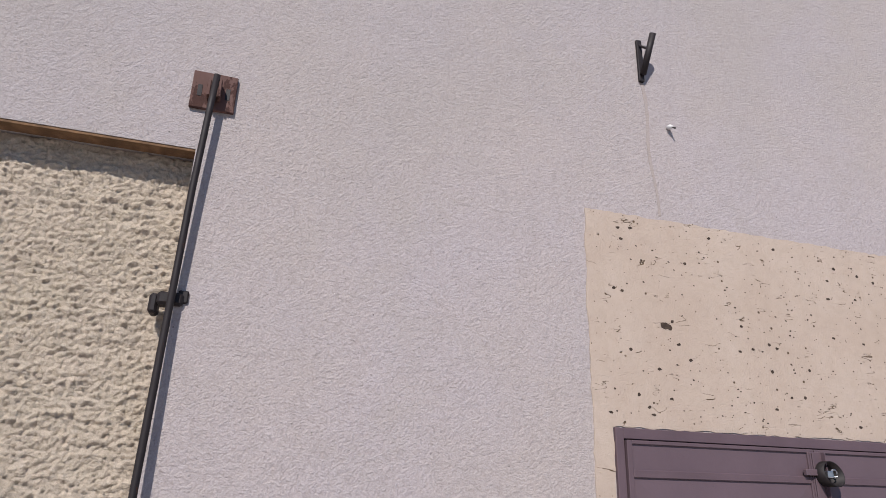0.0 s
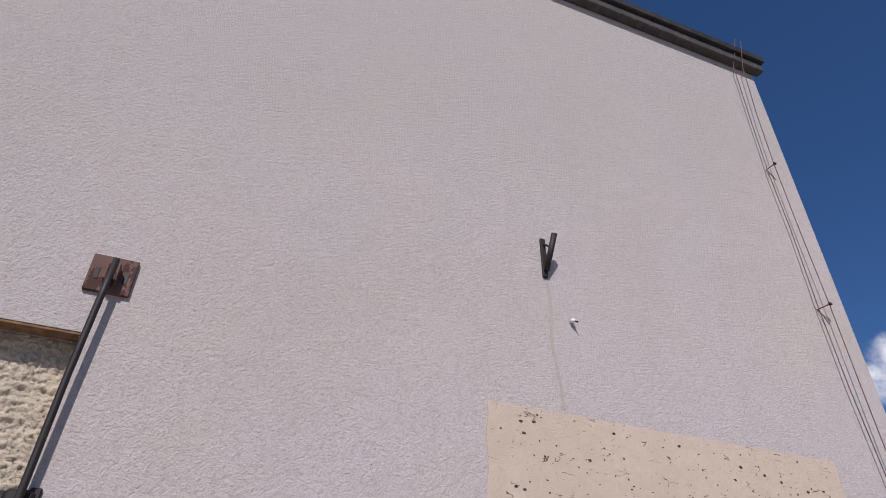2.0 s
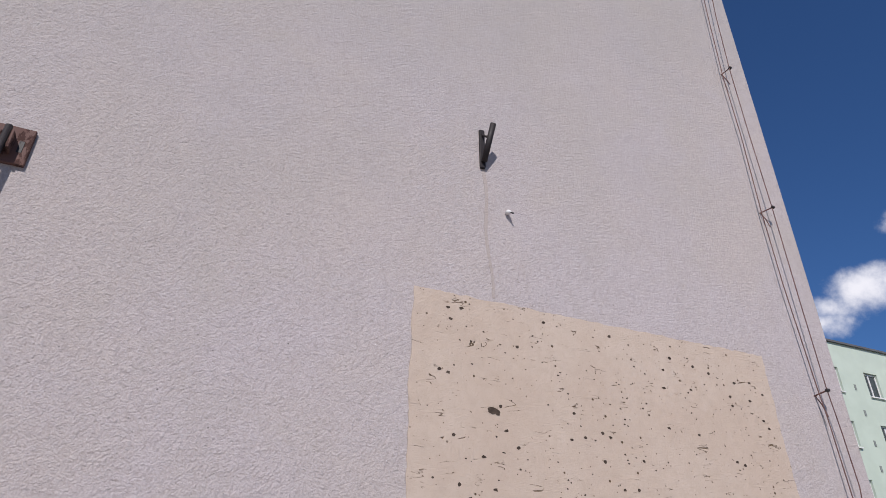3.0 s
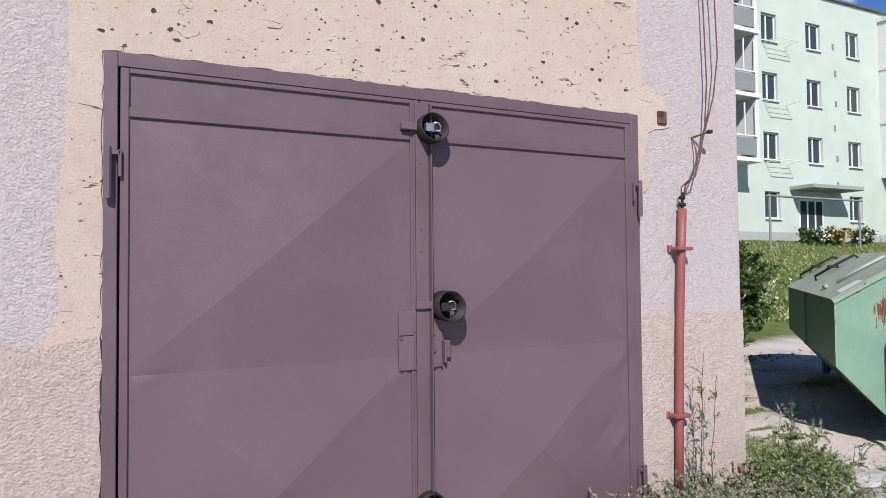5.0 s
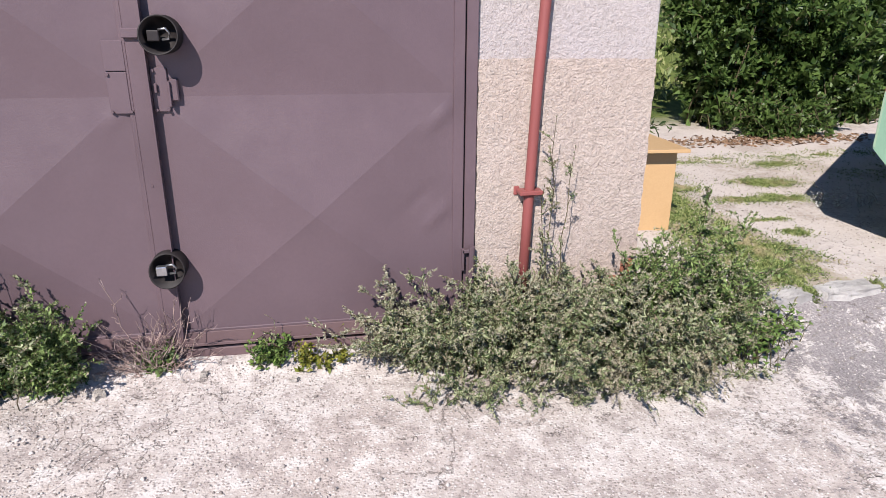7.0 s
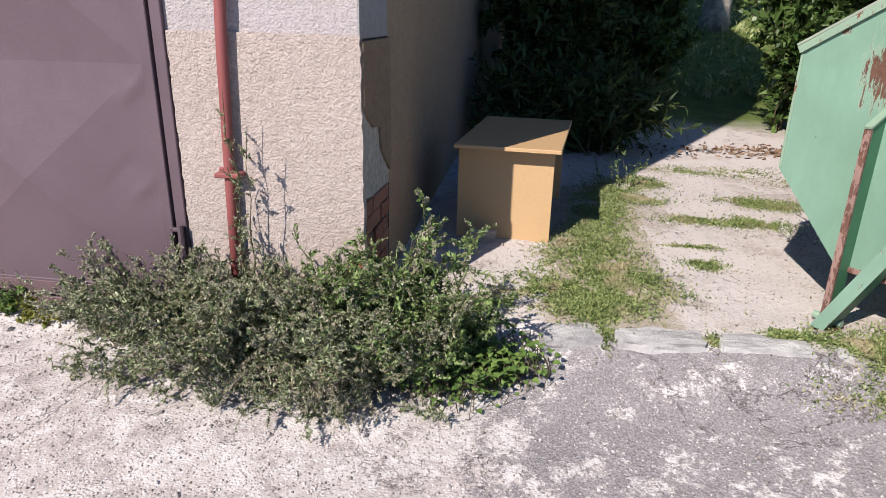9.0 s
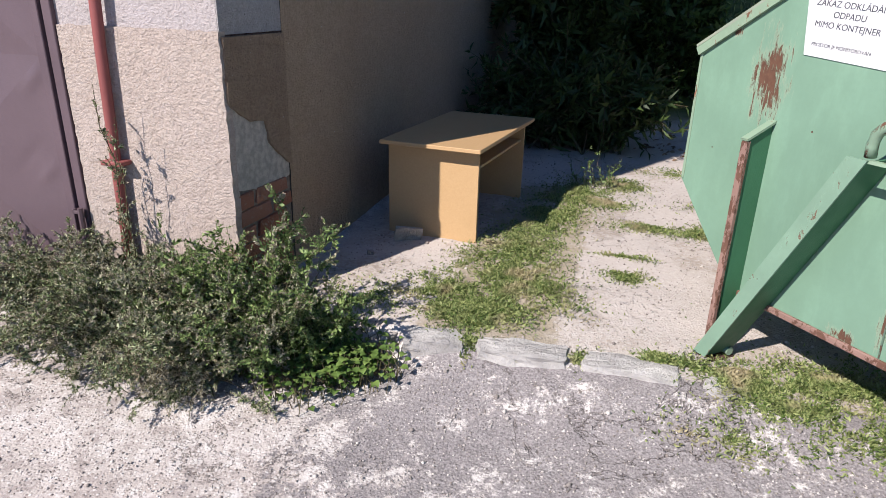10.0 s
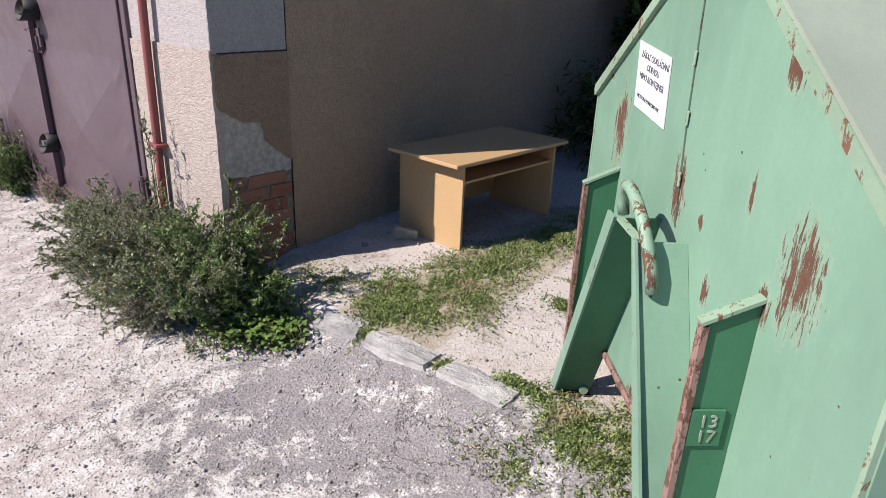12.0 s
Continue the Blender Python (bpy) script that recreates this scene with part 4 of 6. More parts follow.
def build_lightning():
    g = thing("lightning_conductor", "rusty wire lightning conductor running down to a red steel tube", "lightning conductor")

    def wire(pts, r=0.0042):
        part("wire", tube(pts, r, 6), MAT_WIRE, g, "", True)

    wire([(3.10, -0.17, 8.22), (3.072, -0.10, 7.84), (3.03, -0.085, 7.1), (2.995, -0.09, 6.36), (3.008, -0.085, 5.6), (3.02, -0.09, 4.82), (3.03, -0.085, 3.9), (3.039, -0.085, 3.28), (3.072, -0.08, 2.98), (3.088, -0.08, 2.61), (3.05, -0.08, 2.38), (2.99, -0.08, 2.207), (2.918, -0.08, 2.012), (2.86, -0.075, 1.90), (2.815, -0.06, 1.857), (2.822, -0.05, 1.79)])
    wire([(3.02, -0.17, 8.22), (2.983, -0.06, 7.845), (2.955, -0.05, 7.0), (2.928, -0.05, 6.24), (2.945, -0.05, 5.6), (2.930, -0.05, 4.77), (2.942, -0.05, 4.1), (2.983, -0.05, 3.42), (2.992, -0.05, 3.28), (3.011, -0.05, 3.055), (3.027, -0.055, 2.465), (3.001, -0.06, 2.212), (2.95, -0.07, 2.035), (2.90, -0.08, 1.92), (2.845, -0.06, 1.87), (2.838, -0.05, 1.79)])
    for z, x, xh, lean in ((6.37, 2.975, 3.005, 0.0), (4.80, 2.968, 3.028, 0.0), (3.25, 3.005, 3.037, 0.0), (2.162, 2.957, 3.002, -0.03)):
        c = part("wall_clip", tube([(x, 0.005, z - 0.012), (xh, -0.095, z + 0.01)], 0.0055, 6), MAT_WIRE, g)
        part("clip_head", block(xh - 0.014, xh + 0.014, -0.104, -0.080, z, z + 0.02, 0.003), MAT_IRON, c)
        part("clip_tail", tube([(x, -0.01, z - 0.012), (x + 0.012 + lean * 0.4, -0.035, z - 0.09), (x + 0.018 + lean, -0.05, z - 0.17)], 0.004, 6), MAT_WIRE, c)
    t = part("guard_tube", joined(tube([(2.834, -0.046, 1.74), (2.819, -0.046, 1.5), (2.797, -0.046, 1.08), (2.782, -0.046, 0.6), (2.762, -0.046, -0.16)], 0.0225, 12)), MAT_RED, g, "red oxide painted steel tube", True)
    part("test_clamp", joined(block(2.812, 2.848, -0.066, -0.032, 1.752, 1.772, 0.006), block(2.815, 2.845, -0.064, -0.034, 1.79, 1.812, 0.006), tube([(2.83, -0.05, 1.735), (2.83, -0.05, 1.83)], 0.008, 8)), MAT_IRON, g)
    for z, x in ((1.52, 2.82), (0.615, 2.782)):
        part("tube_clamp", joined(block(x - 0.05, x + 0.055, -0.083, -0.013, z - 0.010, z + 0.010, 0.004), block(x - 0.06, x - 0.035, -0.02, 0.005, z - 0.02, z + 0.02, 0.004)), MAT_RED, g)


build_lightning()


def build_iron_stub():
    s = thing("wall_hook_stub", "rusty cut-off iron stub in the broken plaster", "iron stub")
    part("stub", block(2.70, 2.765, -0.018, 0.0, 2.205, 2.28, 0.006), MAT_RUST, s)


build_iron_stub()


# ---------------------------------------------------------------- desk
def build_desk():
    d = thing("low_desk", "small beech laminate desk standing outdoors against the shaded wall", "desk", at=pose(3.556, 1.02, 0.036, 0, 0, -4.5))
    W, L, H, t = 0.575, 1.02, 0.525, 0.018
    part("tabletop", block(0.006, W + 0.008, -0.035, L + 0.02, H, H + 0.022, 0.003), MAT_WOOD, d)
    part("side_panel", block(0.015, W - 0.03, 0.06, 0.06 + t, 0, H, 0.0015), MAT_WOOD, d)
    part("side_panel", block(0.015, W - 0.03, L - 0.08, L - 0.08 + t, 0, H, 0.0015), MAT_WOOD, d)
    part("back_panel", block(0.045, 0.045 + t, 0.06 + t, L - 0.08, 0.10, H - 0.001, 0.001), MAT_WOOD, d)
    part("shelf", block(0.07, W - 0.05, 0.06 + t, L - 0.08, 0.405, 0.42, 0.0015), MAT_WOOD, d)
    for y in (0.075, L - 0.065):
        for x in (0.05, W - 0.08):
            part("glide", tube([(x, y, -0.012), (x, y, 0.002)], 0.012, 8), MAT_CUP, d)


build_desk()


# ---------------------------------------------------------------- waste container
def letters(text, size, m, material, parent, name="lettering", label=""):
    cu = bpy.data.curves.new("t", "FONT")
    cu.body, cu.size, cu.align_x, cu.extrude = text, size, "CENTER", 0.0006 if size < 0.04 else 0.0025
    ob = bpy.data.objects.new("t", cu)
    scene.collection.objects.link(ob)
    me = bpy.data.meshes.new_from_object(ob.evaluated_get(bpy.context.evaluated_depsgraph_get()))
    bpy.data.objects.remove(ob)
    me.transform(m)
    me.materials.clear()
    me.materials.append(material)
    o = new(name, me)
    o.parent = parent
    if label:
        tagged(o, label)
    return o


def build_container():
    c = thing("waste_container", "green painted steel skip container with lids, rust and a notice", "container", at=pose(5.087, 0.596, 0.004, 0, 0, -48.16))
    LEN, MID = 3.4, 0.89
    roof_s, roof_z = 0.60, 1.525
    outline = [(roof_s, roof_z), (0.0, 1.150), (0.0, 0.62), (0.325, 0.262), (2 * MID - 0.325, 0.262), (2 * MID, 0.62), (2 * MID, 1.150), (2 * MID - roof_s, roof_z)]

    def flat(p, q, d):
        return (p, d, q)

    sp = part("side_panel", prism(outline, 0.0, 0.008, flat), MAT_GREEN, c)
    part("side_panel", prism(outline, LEN - 0.008, LEN, flat), MAT_GREEN, c)

    def plate(a, b, y0, y1, th=0.006):
        (p, q), (r, s) = a, b
        nx, nz = -(s - q), (r - p)
        k = th / math.hypot(nx, nz)
        return prism([(p, q), (r, s), (r + nx * k, s + nz * k), (p + nx * k, q + nz * k)], y0, y1, flat)

    for sgn in (0, 1):
        def mir(pt):
            return (2 * MID - pt[0], pt[1]) if sgn else pt
        end = part("end_panel", plate(mir(outline[1]), mir(outline[2]), 0.0085, LEN - 0.0085), MAT_GREEN, c)
        part("end_rib", prism([(mir((p, 0))[0], q) for p, q in ((-0.001, 1.13), (-0.022, 1.12), (-0.022, 0.61), (-0.001, 0.60))], LEN / 2 - 0.03, LEN / 2 + 0.03, flat), MAT_GREEN, end)
        part("sloped_end_panel", plate(mir(outline[2]), mir(outline[3]), 0.0085, LEN - 0.0085), MAT_GREEN, c)
        # two lids on the slope with a seam
        for y0, y1 in ((-0.012, LEN / 2 - 0.004), (LEN / 2 + 0.004, LEN + 0.012)):
            a, b = mir((-0.018, 1.142)), mir((roof_s + 0.01, roof_z + 0.004))
            lid = part("lid", plate(a, b, y0, y1, 0.010 * (1 if not sgn else -1)), MAT_LID, c, "grey green hinged lid")
            # long flat grab bars on two feet, and a small hinge knob
            for f in ((0.44, 0.53) if y0 < 0 else (0.2, 0.94)):
                ym = y0 + (y1 - y0) * f
                if y0 < 0 and f > 0.5:
                    x, z = a[0] + (b[0] - a[0]) * 0.13, a[1] + (b[1] - a[1]) * 0.13
                    part("hinge_knob", tube([(x, ym - 0.05, z + 0.03), (x, ym + 0.05, z + 0.03)], 0.02, 8), MAT_LID, lid, "", True)
                    continue
                pts = []
                for k, lift in ((0.26, 0.008), (0.28, 0.055), (0.55, 0.06), (0.86, 0.055), (0.88, 0.008)):
                    x = a[0] + (b[0] - a[0]) * k
                    z = a[1] + (b[1] - a[1]) * k
                    pts.append((x - (0.53 * lift if not sgn else -0.53 * lift), ym, z + 0.85 * lift))
                if y0 < 0:
                    pts = [(p, q, r - 0.03) for p, q, r in pts[1:4]]
                part("lid_handle", tube(pts, 0.014, 6), MAT_LID if y0 < 0 else MAT_IRON, lid, "raised rib" if y0 < 0 else "dark iron grab bar", True)
                if y0 > 0:
                    mid = pts[2]
                    part("handle_plate", block(mid[0] - 0.05, mid[0] + 0.05, ym - 0.035, ym + 0.035, mid[2] - 0.02, mid[2] + 0.012, 0.004), MAT_IRON, lid)
        e0, e1 = mir((0.0, 1.150)), mir((roof_s, roof_z))
        part("edge_angle", plate((e0[0], e0[1] - 0.036), (e1[0], e1[1] - 0.036), -0.016, -0.0005, 0.03 * (1 if not sgn else -1)), MAT_EDGE, c, "chipped edge angle")
        v0 = mir((0.004, 1.12))
        part("corner_angle", block(v0[0] - 0.006, v0[0] + 0.006, -0.004, 0.03, 0.625, 1.13, 0.001), MAT_EDGE, c)
    part("roof_panel", block(roof_s + 0.012, 2 * MID - roof_s - 0.012, -0.012, LEN + 0.012, roof_z - 0.004, roof_z + 0.008, 0.002), MAT_LID, c)
    part("bottom_panel", block(0.33, 2 * MID - 0.33, 0.0085, LEN - 0.0085, 0.258, 0.266), MAT_GREEN, c)
    part("bottom_edge", block(0.32, 2 * MID - 0.32, -0.014, -0.0005, 0.250, 0.274, 0.003), MAT_RUSTEDGE, c, "rusty bottom edge")
    # panel seam with weld beads
    part("weld_seam", prism([(0.917, 0.90), (0.921, 0.90), (0.882, 1.17), (0.862, 1.428), (0.858, 1.50), (0.854, 1.50), (0.858, 1.428), (0.877, 1.17)], -0.004, -0.0005, flat), MAT_SEAM, sp)
    part("weld_seam", prism([(0.931, 0.275), (0.936, 0.275), (0.926, 0.52), (0.920, 0.80), (0.916, 0.80), (0.921, 0.52)], -0.004, -0.0005, flat), MAT_SEAM, sp)
    for z in (1.34, 1.19, 1.03):
        xb = 0.917 - (z - 0.9) * 0.115
        part("weld_bead", block(xb - 0.006, xb + 0.008, -0.008, -0.0042, z - 0.02, z + 0.02, 0.003), MAT_EDGE, sp)
    # uprights, slanting struts and the lifting hook on both long sides
    for y_out, yy in ((-1, 0.0), (1, LEN)):
        def yb(d):
            return yy + y_out * d

        def slab(pts, d0, d1):
            lo, hi = sorted((yb(d0), yb(d1)))
            return prism(pts, lo, hi, flat)

        for s, dirn in ((0.372, 1), (1.392, -1)):
            def across(p, q, d):
                return (d, yb(p), q)
            leg = part("leg", prism([(0.001, 0.0), (0.105, 0.0), (0.105, 0.858), (0.001, 0.915)], s, s + 0.012, across), MAT_GREEN_OLD_SHADED, c, "deep green upright web")
            part("leg_flange", prism([(0.1055, 0.0), (0.120, 0.0), (0.120, 0.858), (0.1055, 0.860)], s - 0.006, s + 0.020, across), MAT_RUSTEDGE, leg, "rusty flange edge")
            part("leg_cap", prism([(0.0, 0.9165), (0.121, 0.861), (0.124, 0.869), (0.0, 0.926)], s - 0.008, s + 0.022, across), MAT_EDGE, leg)
            part("foot_pad", prism([(0.0, -0.006), (0.13, -0.006), (0.13, 0.006), (0.0, 0.006)], s - 0.02, s + 0.05, across), MAT_RUST, leg)
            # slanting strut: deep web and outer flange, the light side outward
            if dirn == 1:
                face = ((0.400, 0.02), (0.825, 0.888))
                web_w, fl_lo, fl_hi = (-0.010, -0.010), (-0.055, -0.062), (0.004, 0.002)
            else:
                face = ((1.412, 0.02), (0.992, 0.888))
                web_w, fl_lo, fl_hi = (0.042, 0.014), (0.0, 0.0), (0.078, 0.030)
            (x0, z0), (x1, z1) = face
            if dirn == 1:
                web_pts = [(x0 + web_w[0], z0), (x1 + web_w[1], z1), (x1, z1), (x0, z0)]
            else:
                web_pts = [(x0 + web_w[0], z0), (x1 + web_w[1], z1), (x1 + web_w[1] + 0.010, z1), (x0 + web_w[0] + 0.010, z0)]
            # only the left web is dark: its shade is put into the colour
            web = part("strut", slab(web_pts, 0.001, 0.135), MAT_GREEN_OLD_SHADED if dirn == 1 else MAT_GREEN, c)
            part("strut_flange", slab([(x0 + fl_lo[0], z0), (x1 + fl_lo[1], z1 + 0.006), (x1 + fl_hi[1], z1 + 0.006), (x0 + fl_hi[0], z0)], 0.1355, 0.1435), MAT_FLANGE, web, "chipped strut flange")
            part("foot_bar", tube([(s - 0.07 * dirn, yb(0.03), 0.03), (s + 0.05 * dirn, yb(0.03), 0.03)], 0.018, 10), MAT_EDGE, leg)
        part("apex_plate", slab([(0.822, 0.884), (1.0, 0.884), (1.0, 0.893), (0.822, 0.893)], 0.112, 0.134), MAT_EDGE, c)
        hook = [(0.813, 0.112, 0.90), (0.814, 0.118, 0.935), (0.822, 0.122, 0.968), (0.842, 0.126, 0.990), (0.869, 0.128, 0.999), (0.905, 0.128, 0.994), (0.955, 0.127, 0.974), (1.003, 0.124, 0.942), (1.045, 0.118, 0.893), (1.072, 0.110, 0.840), (1.090, 0.103, 0.778)]
        part("lifting_hook", tube([(x, yb(d), z) for x, d, z in hook], 0.0168, 14), MAT_HOOK, c, "bent worn steel lifting hook", True)
        for z in (0.70, 0.62, 0.55):
            part("weld_bead", slab([(1.19 - z * 0.17 + (0.62 - z) * 0.4, z - 0.02), (1.20 - z * 0.17 + (0.62 - z) * 0.4, z - 0.02), (1.196 - z * 0.17 + (0.60 - z) * 0.4, z + 0.02), (1.186 - z * 0.17 + (0.60 - z) * 0.4, z + 0.02)], 0.001, 0.008), MAT_EDGE, c)
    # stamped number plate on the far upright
    num = part("number_plate", block(1.405, 1.411, -0.104, -0.026, 0.558, 0.655, 0.002), MAT_GREEN_OLD_SHADED, c, "green stamped number plate")
    base = Matrix(((0, 0, 1, 1.4112), (1, 0, 0, -0.063), (0, 1, 0, 0.611), (0, 0, 0, 1)))
    letters("13", 0.045, base, MAT_LID, num)
    letters("17", 0.045, base @ Matrix.Translation((0, -0.040, 0)), MAT_LID, num)
    # blank label on the lid
    lx, lz = 0.628, 0.387
    q = [(-0.018 + lx * k, 1.142 + lz * k + 0.0125) for k in (0.12, 0.36)]
    part("lid_label", prism([q[0], q[1], (q[1][0], q[1][1] + 0.002), (q[0][0], q[0][1] + 0.002)], 0.07, 0.30, flat), MAT_SIGN, c, "faded white label on the lid")
    # notice
    note = part("notice", prism([(0.418, 1.352), (0.705, 1.325), (0.728, 1.128), (0.444, 1.152)], -0.004, -0.0015, flat), MAT_SIGN, c, "white printed notice sheet")
    tilt = radians(-5)
    for text, size, up in (("ZÁKAZ ODKLÁDÁNÍ", 0.0265, 0.055), ("ODPADU", 0.0265, 0.024), ("MIMO KONTEJNER", 0.0265, -0.008), ("PROSTOR JE MONITOROVÁN", 0.0155, -0.066)):
        m = Matrix.Translation((0.572, -0.0045, 1.240)) @ Matrix.Rotation(radians(90), 4, "X") @ Matrix.Rotation(tilt, 4, "Z") @ Matrix.Translation((0, up, 0))
        letters(text, size, m, MAT_INK, note)
    return c


build_container()


# ---------------------------------------------------------------- plants
def weed(name, label, category, rng, base, top, leaf, width, per, leaf_mat, stem_r=0.004, seeds=0, sag=0.1, wob=0.03, lo=0.15, spread=0.9, twigs=0, twig_len=0.12, flop=0.5):
    """A plant of many stems (base and top points), side twigs, leaves and pale seed heads at the tips."""
    g = thing(name, label, category)
    paths = stems_of(rng, base, top, 8, sag, wob)
    sv, sf = rails(paths, stem_r, stem_r * 0.35)
    allp = [paths]
    if twigs:
        p, d, s = along(rng, paths, twigs, 0.2, 0.95)
        w = unit(d + rng.normal(size=p.shape) * 0.75)
        end = p + w * (twig_len * rng.uniform(0.4, 1.2, len(p)))[:, None]
        tw = stems_of(rng, p, end, 4, 0.08, 0.008)
        tv, tf = rails(tw, stem_r * 0.5, stem_r * 0.2)
        sf = np.concatenate([sf, tf + len(sv)])
        sv = np.concatenate([sv, tv])
        allp.append(tw)
    st = new("stems", mesh_arrays("stems", sv, sf, MAT_STEM))
    tagged(st, kind="stuff").parent = g
    vs, fs, off = [], [], 0
    for q, k in zip(allp, (per, max(4, per // 3))):
        p, d, s = along(rng, q, k, lo if q is paths else 0.1, 1.0)
        w = unit(d * 0.75 + rng.normal(size=p.shape) * spread * 0.7)
        v, f = leaf_arrays(rng, p, w, leaf * (1.25 - 0.75 * s), width * (1.2 - 0.6 * s), flop)
        vs.append(v)
        fs.append(f + off)
        off += len(v)
    fo = new("foliage", mesh_arrays("foliage", np.concatenate(vs), np.concatenate(fs), leaf_mat))
    tagged(fo, kind="stuff").parent = g
    if seeds:
        p, d, s = along(rng, allp[-1] if twigs else paths, seeds, 0.55, 1.0)
        w = unit(d + rng.normal(size=p.shape) * 0.8)
        v, f = leaf_arrays(rng, p, w, leaf * 0.42, leaf * 0.3, 0.3)
        ob = new("seed_heads", mesh_arrays("seed_heads", v, f, MAT_SEED))
        tagged(ob, kind="stuff").parent = g
    return g


def on_ground(x, y, lift=-0.02):
    return np.stack([x, y, zground(x, y) + lift], 1)


def ring_tops(rng, base, height, lean, hvar=0.3, bias=(0, 0)):
    n = len(base)
    a = rng.uniform(0, 2 * math.pi, n)
    r = lean * np.sqrt(rng.uniform(0, 1, n))
    h = height * rng.uniform(1 - hvar, 1 + hvar, n)
    return base + np.stack([np.cos(a) * r + bias[0], np.sin(a) * r + bias[1], h], 1)


def disc(rng, n, cx, cy, rx, ry):
    a, r = rng.uniform(0, 2 * math.pi, n), np.sqrt(rng.uniform(0, 1, n))
    return on_ground(cx + np.cos(a) * r * rx, cy + np.sin(a) * r * ry)


def keep_off_wall(top):
    top[:, 1] = np.where((top[:, 0] < 3.4) & (top[:, 1] > -0.05), -0.05 - np.abs(top[:, 1]) * 0.3, top[:, 1])
    return top


rng = np.random.default_rng(21)
# corner bush: sprawling mugwort from the door's end round the pier
b = np.concatenate([disc(rng, 60, 2.50, -0.16, 0.30, 0.08), disc(rng, 80, 2.85, -0.22, 0.38, 0.14), disc(rng, 70, 3.25, -0.24, 0.32, 0.14)])
t = keep_off_wall(ring_tops(rng, b, 0.30, 0.30, 0.45, (0.0, -0.10)))
t[:60, 2] -= 0.07
weed("mugwort_bush", "sprawling grey-green mugwort bush at the pier foot", "bush", rng, b, t, 0.023, 0.0075, 75, MAT_MUG, 0.0028, 26, 0.16, 0.03, 0.10, 0.9, 9, 0.12)
b = np.concatenate([disc(rng, 34, 2.80, -0.26, 0.36, 0.12), disc(rng, 26, 3.35, -0.26, 0.30, 0.14)])
t = keep_off_wall(ring_tops(rng, b, 0.36, 0.46, 0.45, (0.04, -0.16)))
weed("mugwort_shoots", "pale-tipped feathery mugwort shoots spreading from the bush", "weed", rng, b, t, 0.020, 0.007, 48, MAT_MUG, 0.0024, 40, 0.10, 0.015, 0.3, 0.8, 14, 0.06)
b = disc(rng, 10, 2.30, -0.10, 0.12, 0.03)
t = b + np.stack([rng.uniform(-0.26, 0.0, 10), rng.uniform(-0.10, -0.02, 10), rng.uniform(0.22, 0.42, 10)], 1)
weed("mugwort_sprays", "pale flowering mugwort sprays leaning over the door foot", "weed", rng, b, t, 0.020, 0.008, 50, MAT_PALE, 0.0026, 34, 0.08, 0.015, 0.15, 0.9, 12, 0.07)
b = disc(rng, 60, 3.40, -0.18, 0.24, 0.16)
t = keep_off_wall(ring_tops(rng, b, 0.44, 0.32, 0.35, (0.08, -0.08)))
weed("mugwort_clump", "dense dark green mugwort clump round the house corner", "bush", rng, b, t, 0.025, 0.0095, 80, MAT_MUG2, 0.0032, 10, 0.12, 0.03, 0.08, 0.9, 9, 0.12)
b = disc(rng, 30, 3.62, -0.12, 0.16, 0.12)
t = ring_tops(rng, b, 0.24, 0.22, 0.4, (0.10, -0.02))
weed("corner_weeds", "leafy green weeds spreading from the corner bush", "weed", rng, b, t, 0.030, 0.014, 70, MAT_MUG2, 0.003, 4, 0.12, 0.03, 0.08, 0.9, 6, 0.10)
b = disc(rng, 3, 3.56, -0.12, 0.05, 0.05)
t = b + np.array([[0.02, -0.05, 0.76], [0.07, -0.06, 0.66], [-0.03, -0.04, 0.58]])
weed("tall_mugwort", "tall flowering mugwort stem beside the pier", "weed", rng, b, t, 0.030, 0.013, 40, MAT_MUG2, 0.004, 60, 0.02, 0.01, 0.15, 0.9, 16, 0.08)
b = disc(rng, 3, 2.86, -0.10, 0.04, 0.03)
t = b + np.array([[0.0, -0.06, 1.08], [0.05, -0.05, 0.95], [-0.02, -0.05, 0.80]])
weed("dry_dock_stem", "tall thin dry weed stem in front of the red tube", "weed", rng, b, t, 0.018, 0.007, 46, MAT_MUG, 0.004, 40, 0.01, 0.012, 0.25, 1.0, 14, 0.08)
b = np.concatenate([disc(rng, 22, 2.55, -0.14, 0.34, 0.06), disc(rng, 26, 3.05, -0.20, 0.40, 0.10), disc(rng, 16, 3.5, -0.2, 0.22, 0.12)])
t = keep_off_wall(b + np.stack([rng.uniform(-0.22, 0.16, 64), rng.uniform(-0.28, 0.02, 64), rng.uniform(0.26, 0.50, 64)], 1))
weed("flowering_shoots", "thin pale flowering shoots standing out of the bush", "weed", rng, b, t, 0.017, 0.007, 36, MAT_PALE, 0.0022, 34, 0.06, 0.012, 0.2, 0.8, 12, 0.055)
b = disc(rng, 22, 2.35, -0.13, 0.22, 0.04)
t = keep_off_wall(b + np.stack([rng.uniform(-0.42, 0.02, 22), rng.uniform(-0.16, -0.02, 22), rng.uniform(0.12, 0.30, 22)], 1))
weed("leaning_shoots", "pale shoots leaning out low along the door foot", "weed", rng, b, t, 0.017, 0.007, 36, MAT_PALE, 0.0022, 36, 0.10, 0.012, 0.2, 0.8, 12, 0.055)
b = disc(rng, 30, 3.15, -0.38, 0.30, 0.10)
t = b + np.stack([rng.uniform(-0.16, 0.20, 30), rng.uniform(-0.26, -0.04, 30), rng.uniform(0.02, 0.16, 30)], 1)
weed("hanging_shoots", "dry grey shoots drooping onto the paving", "weed", rng, b, t, 0.018, 0.006, 30, MAT_SEED, 0.0022, 24, 0.45, 0.015, 0.2, 0.9, 9, 0.06)
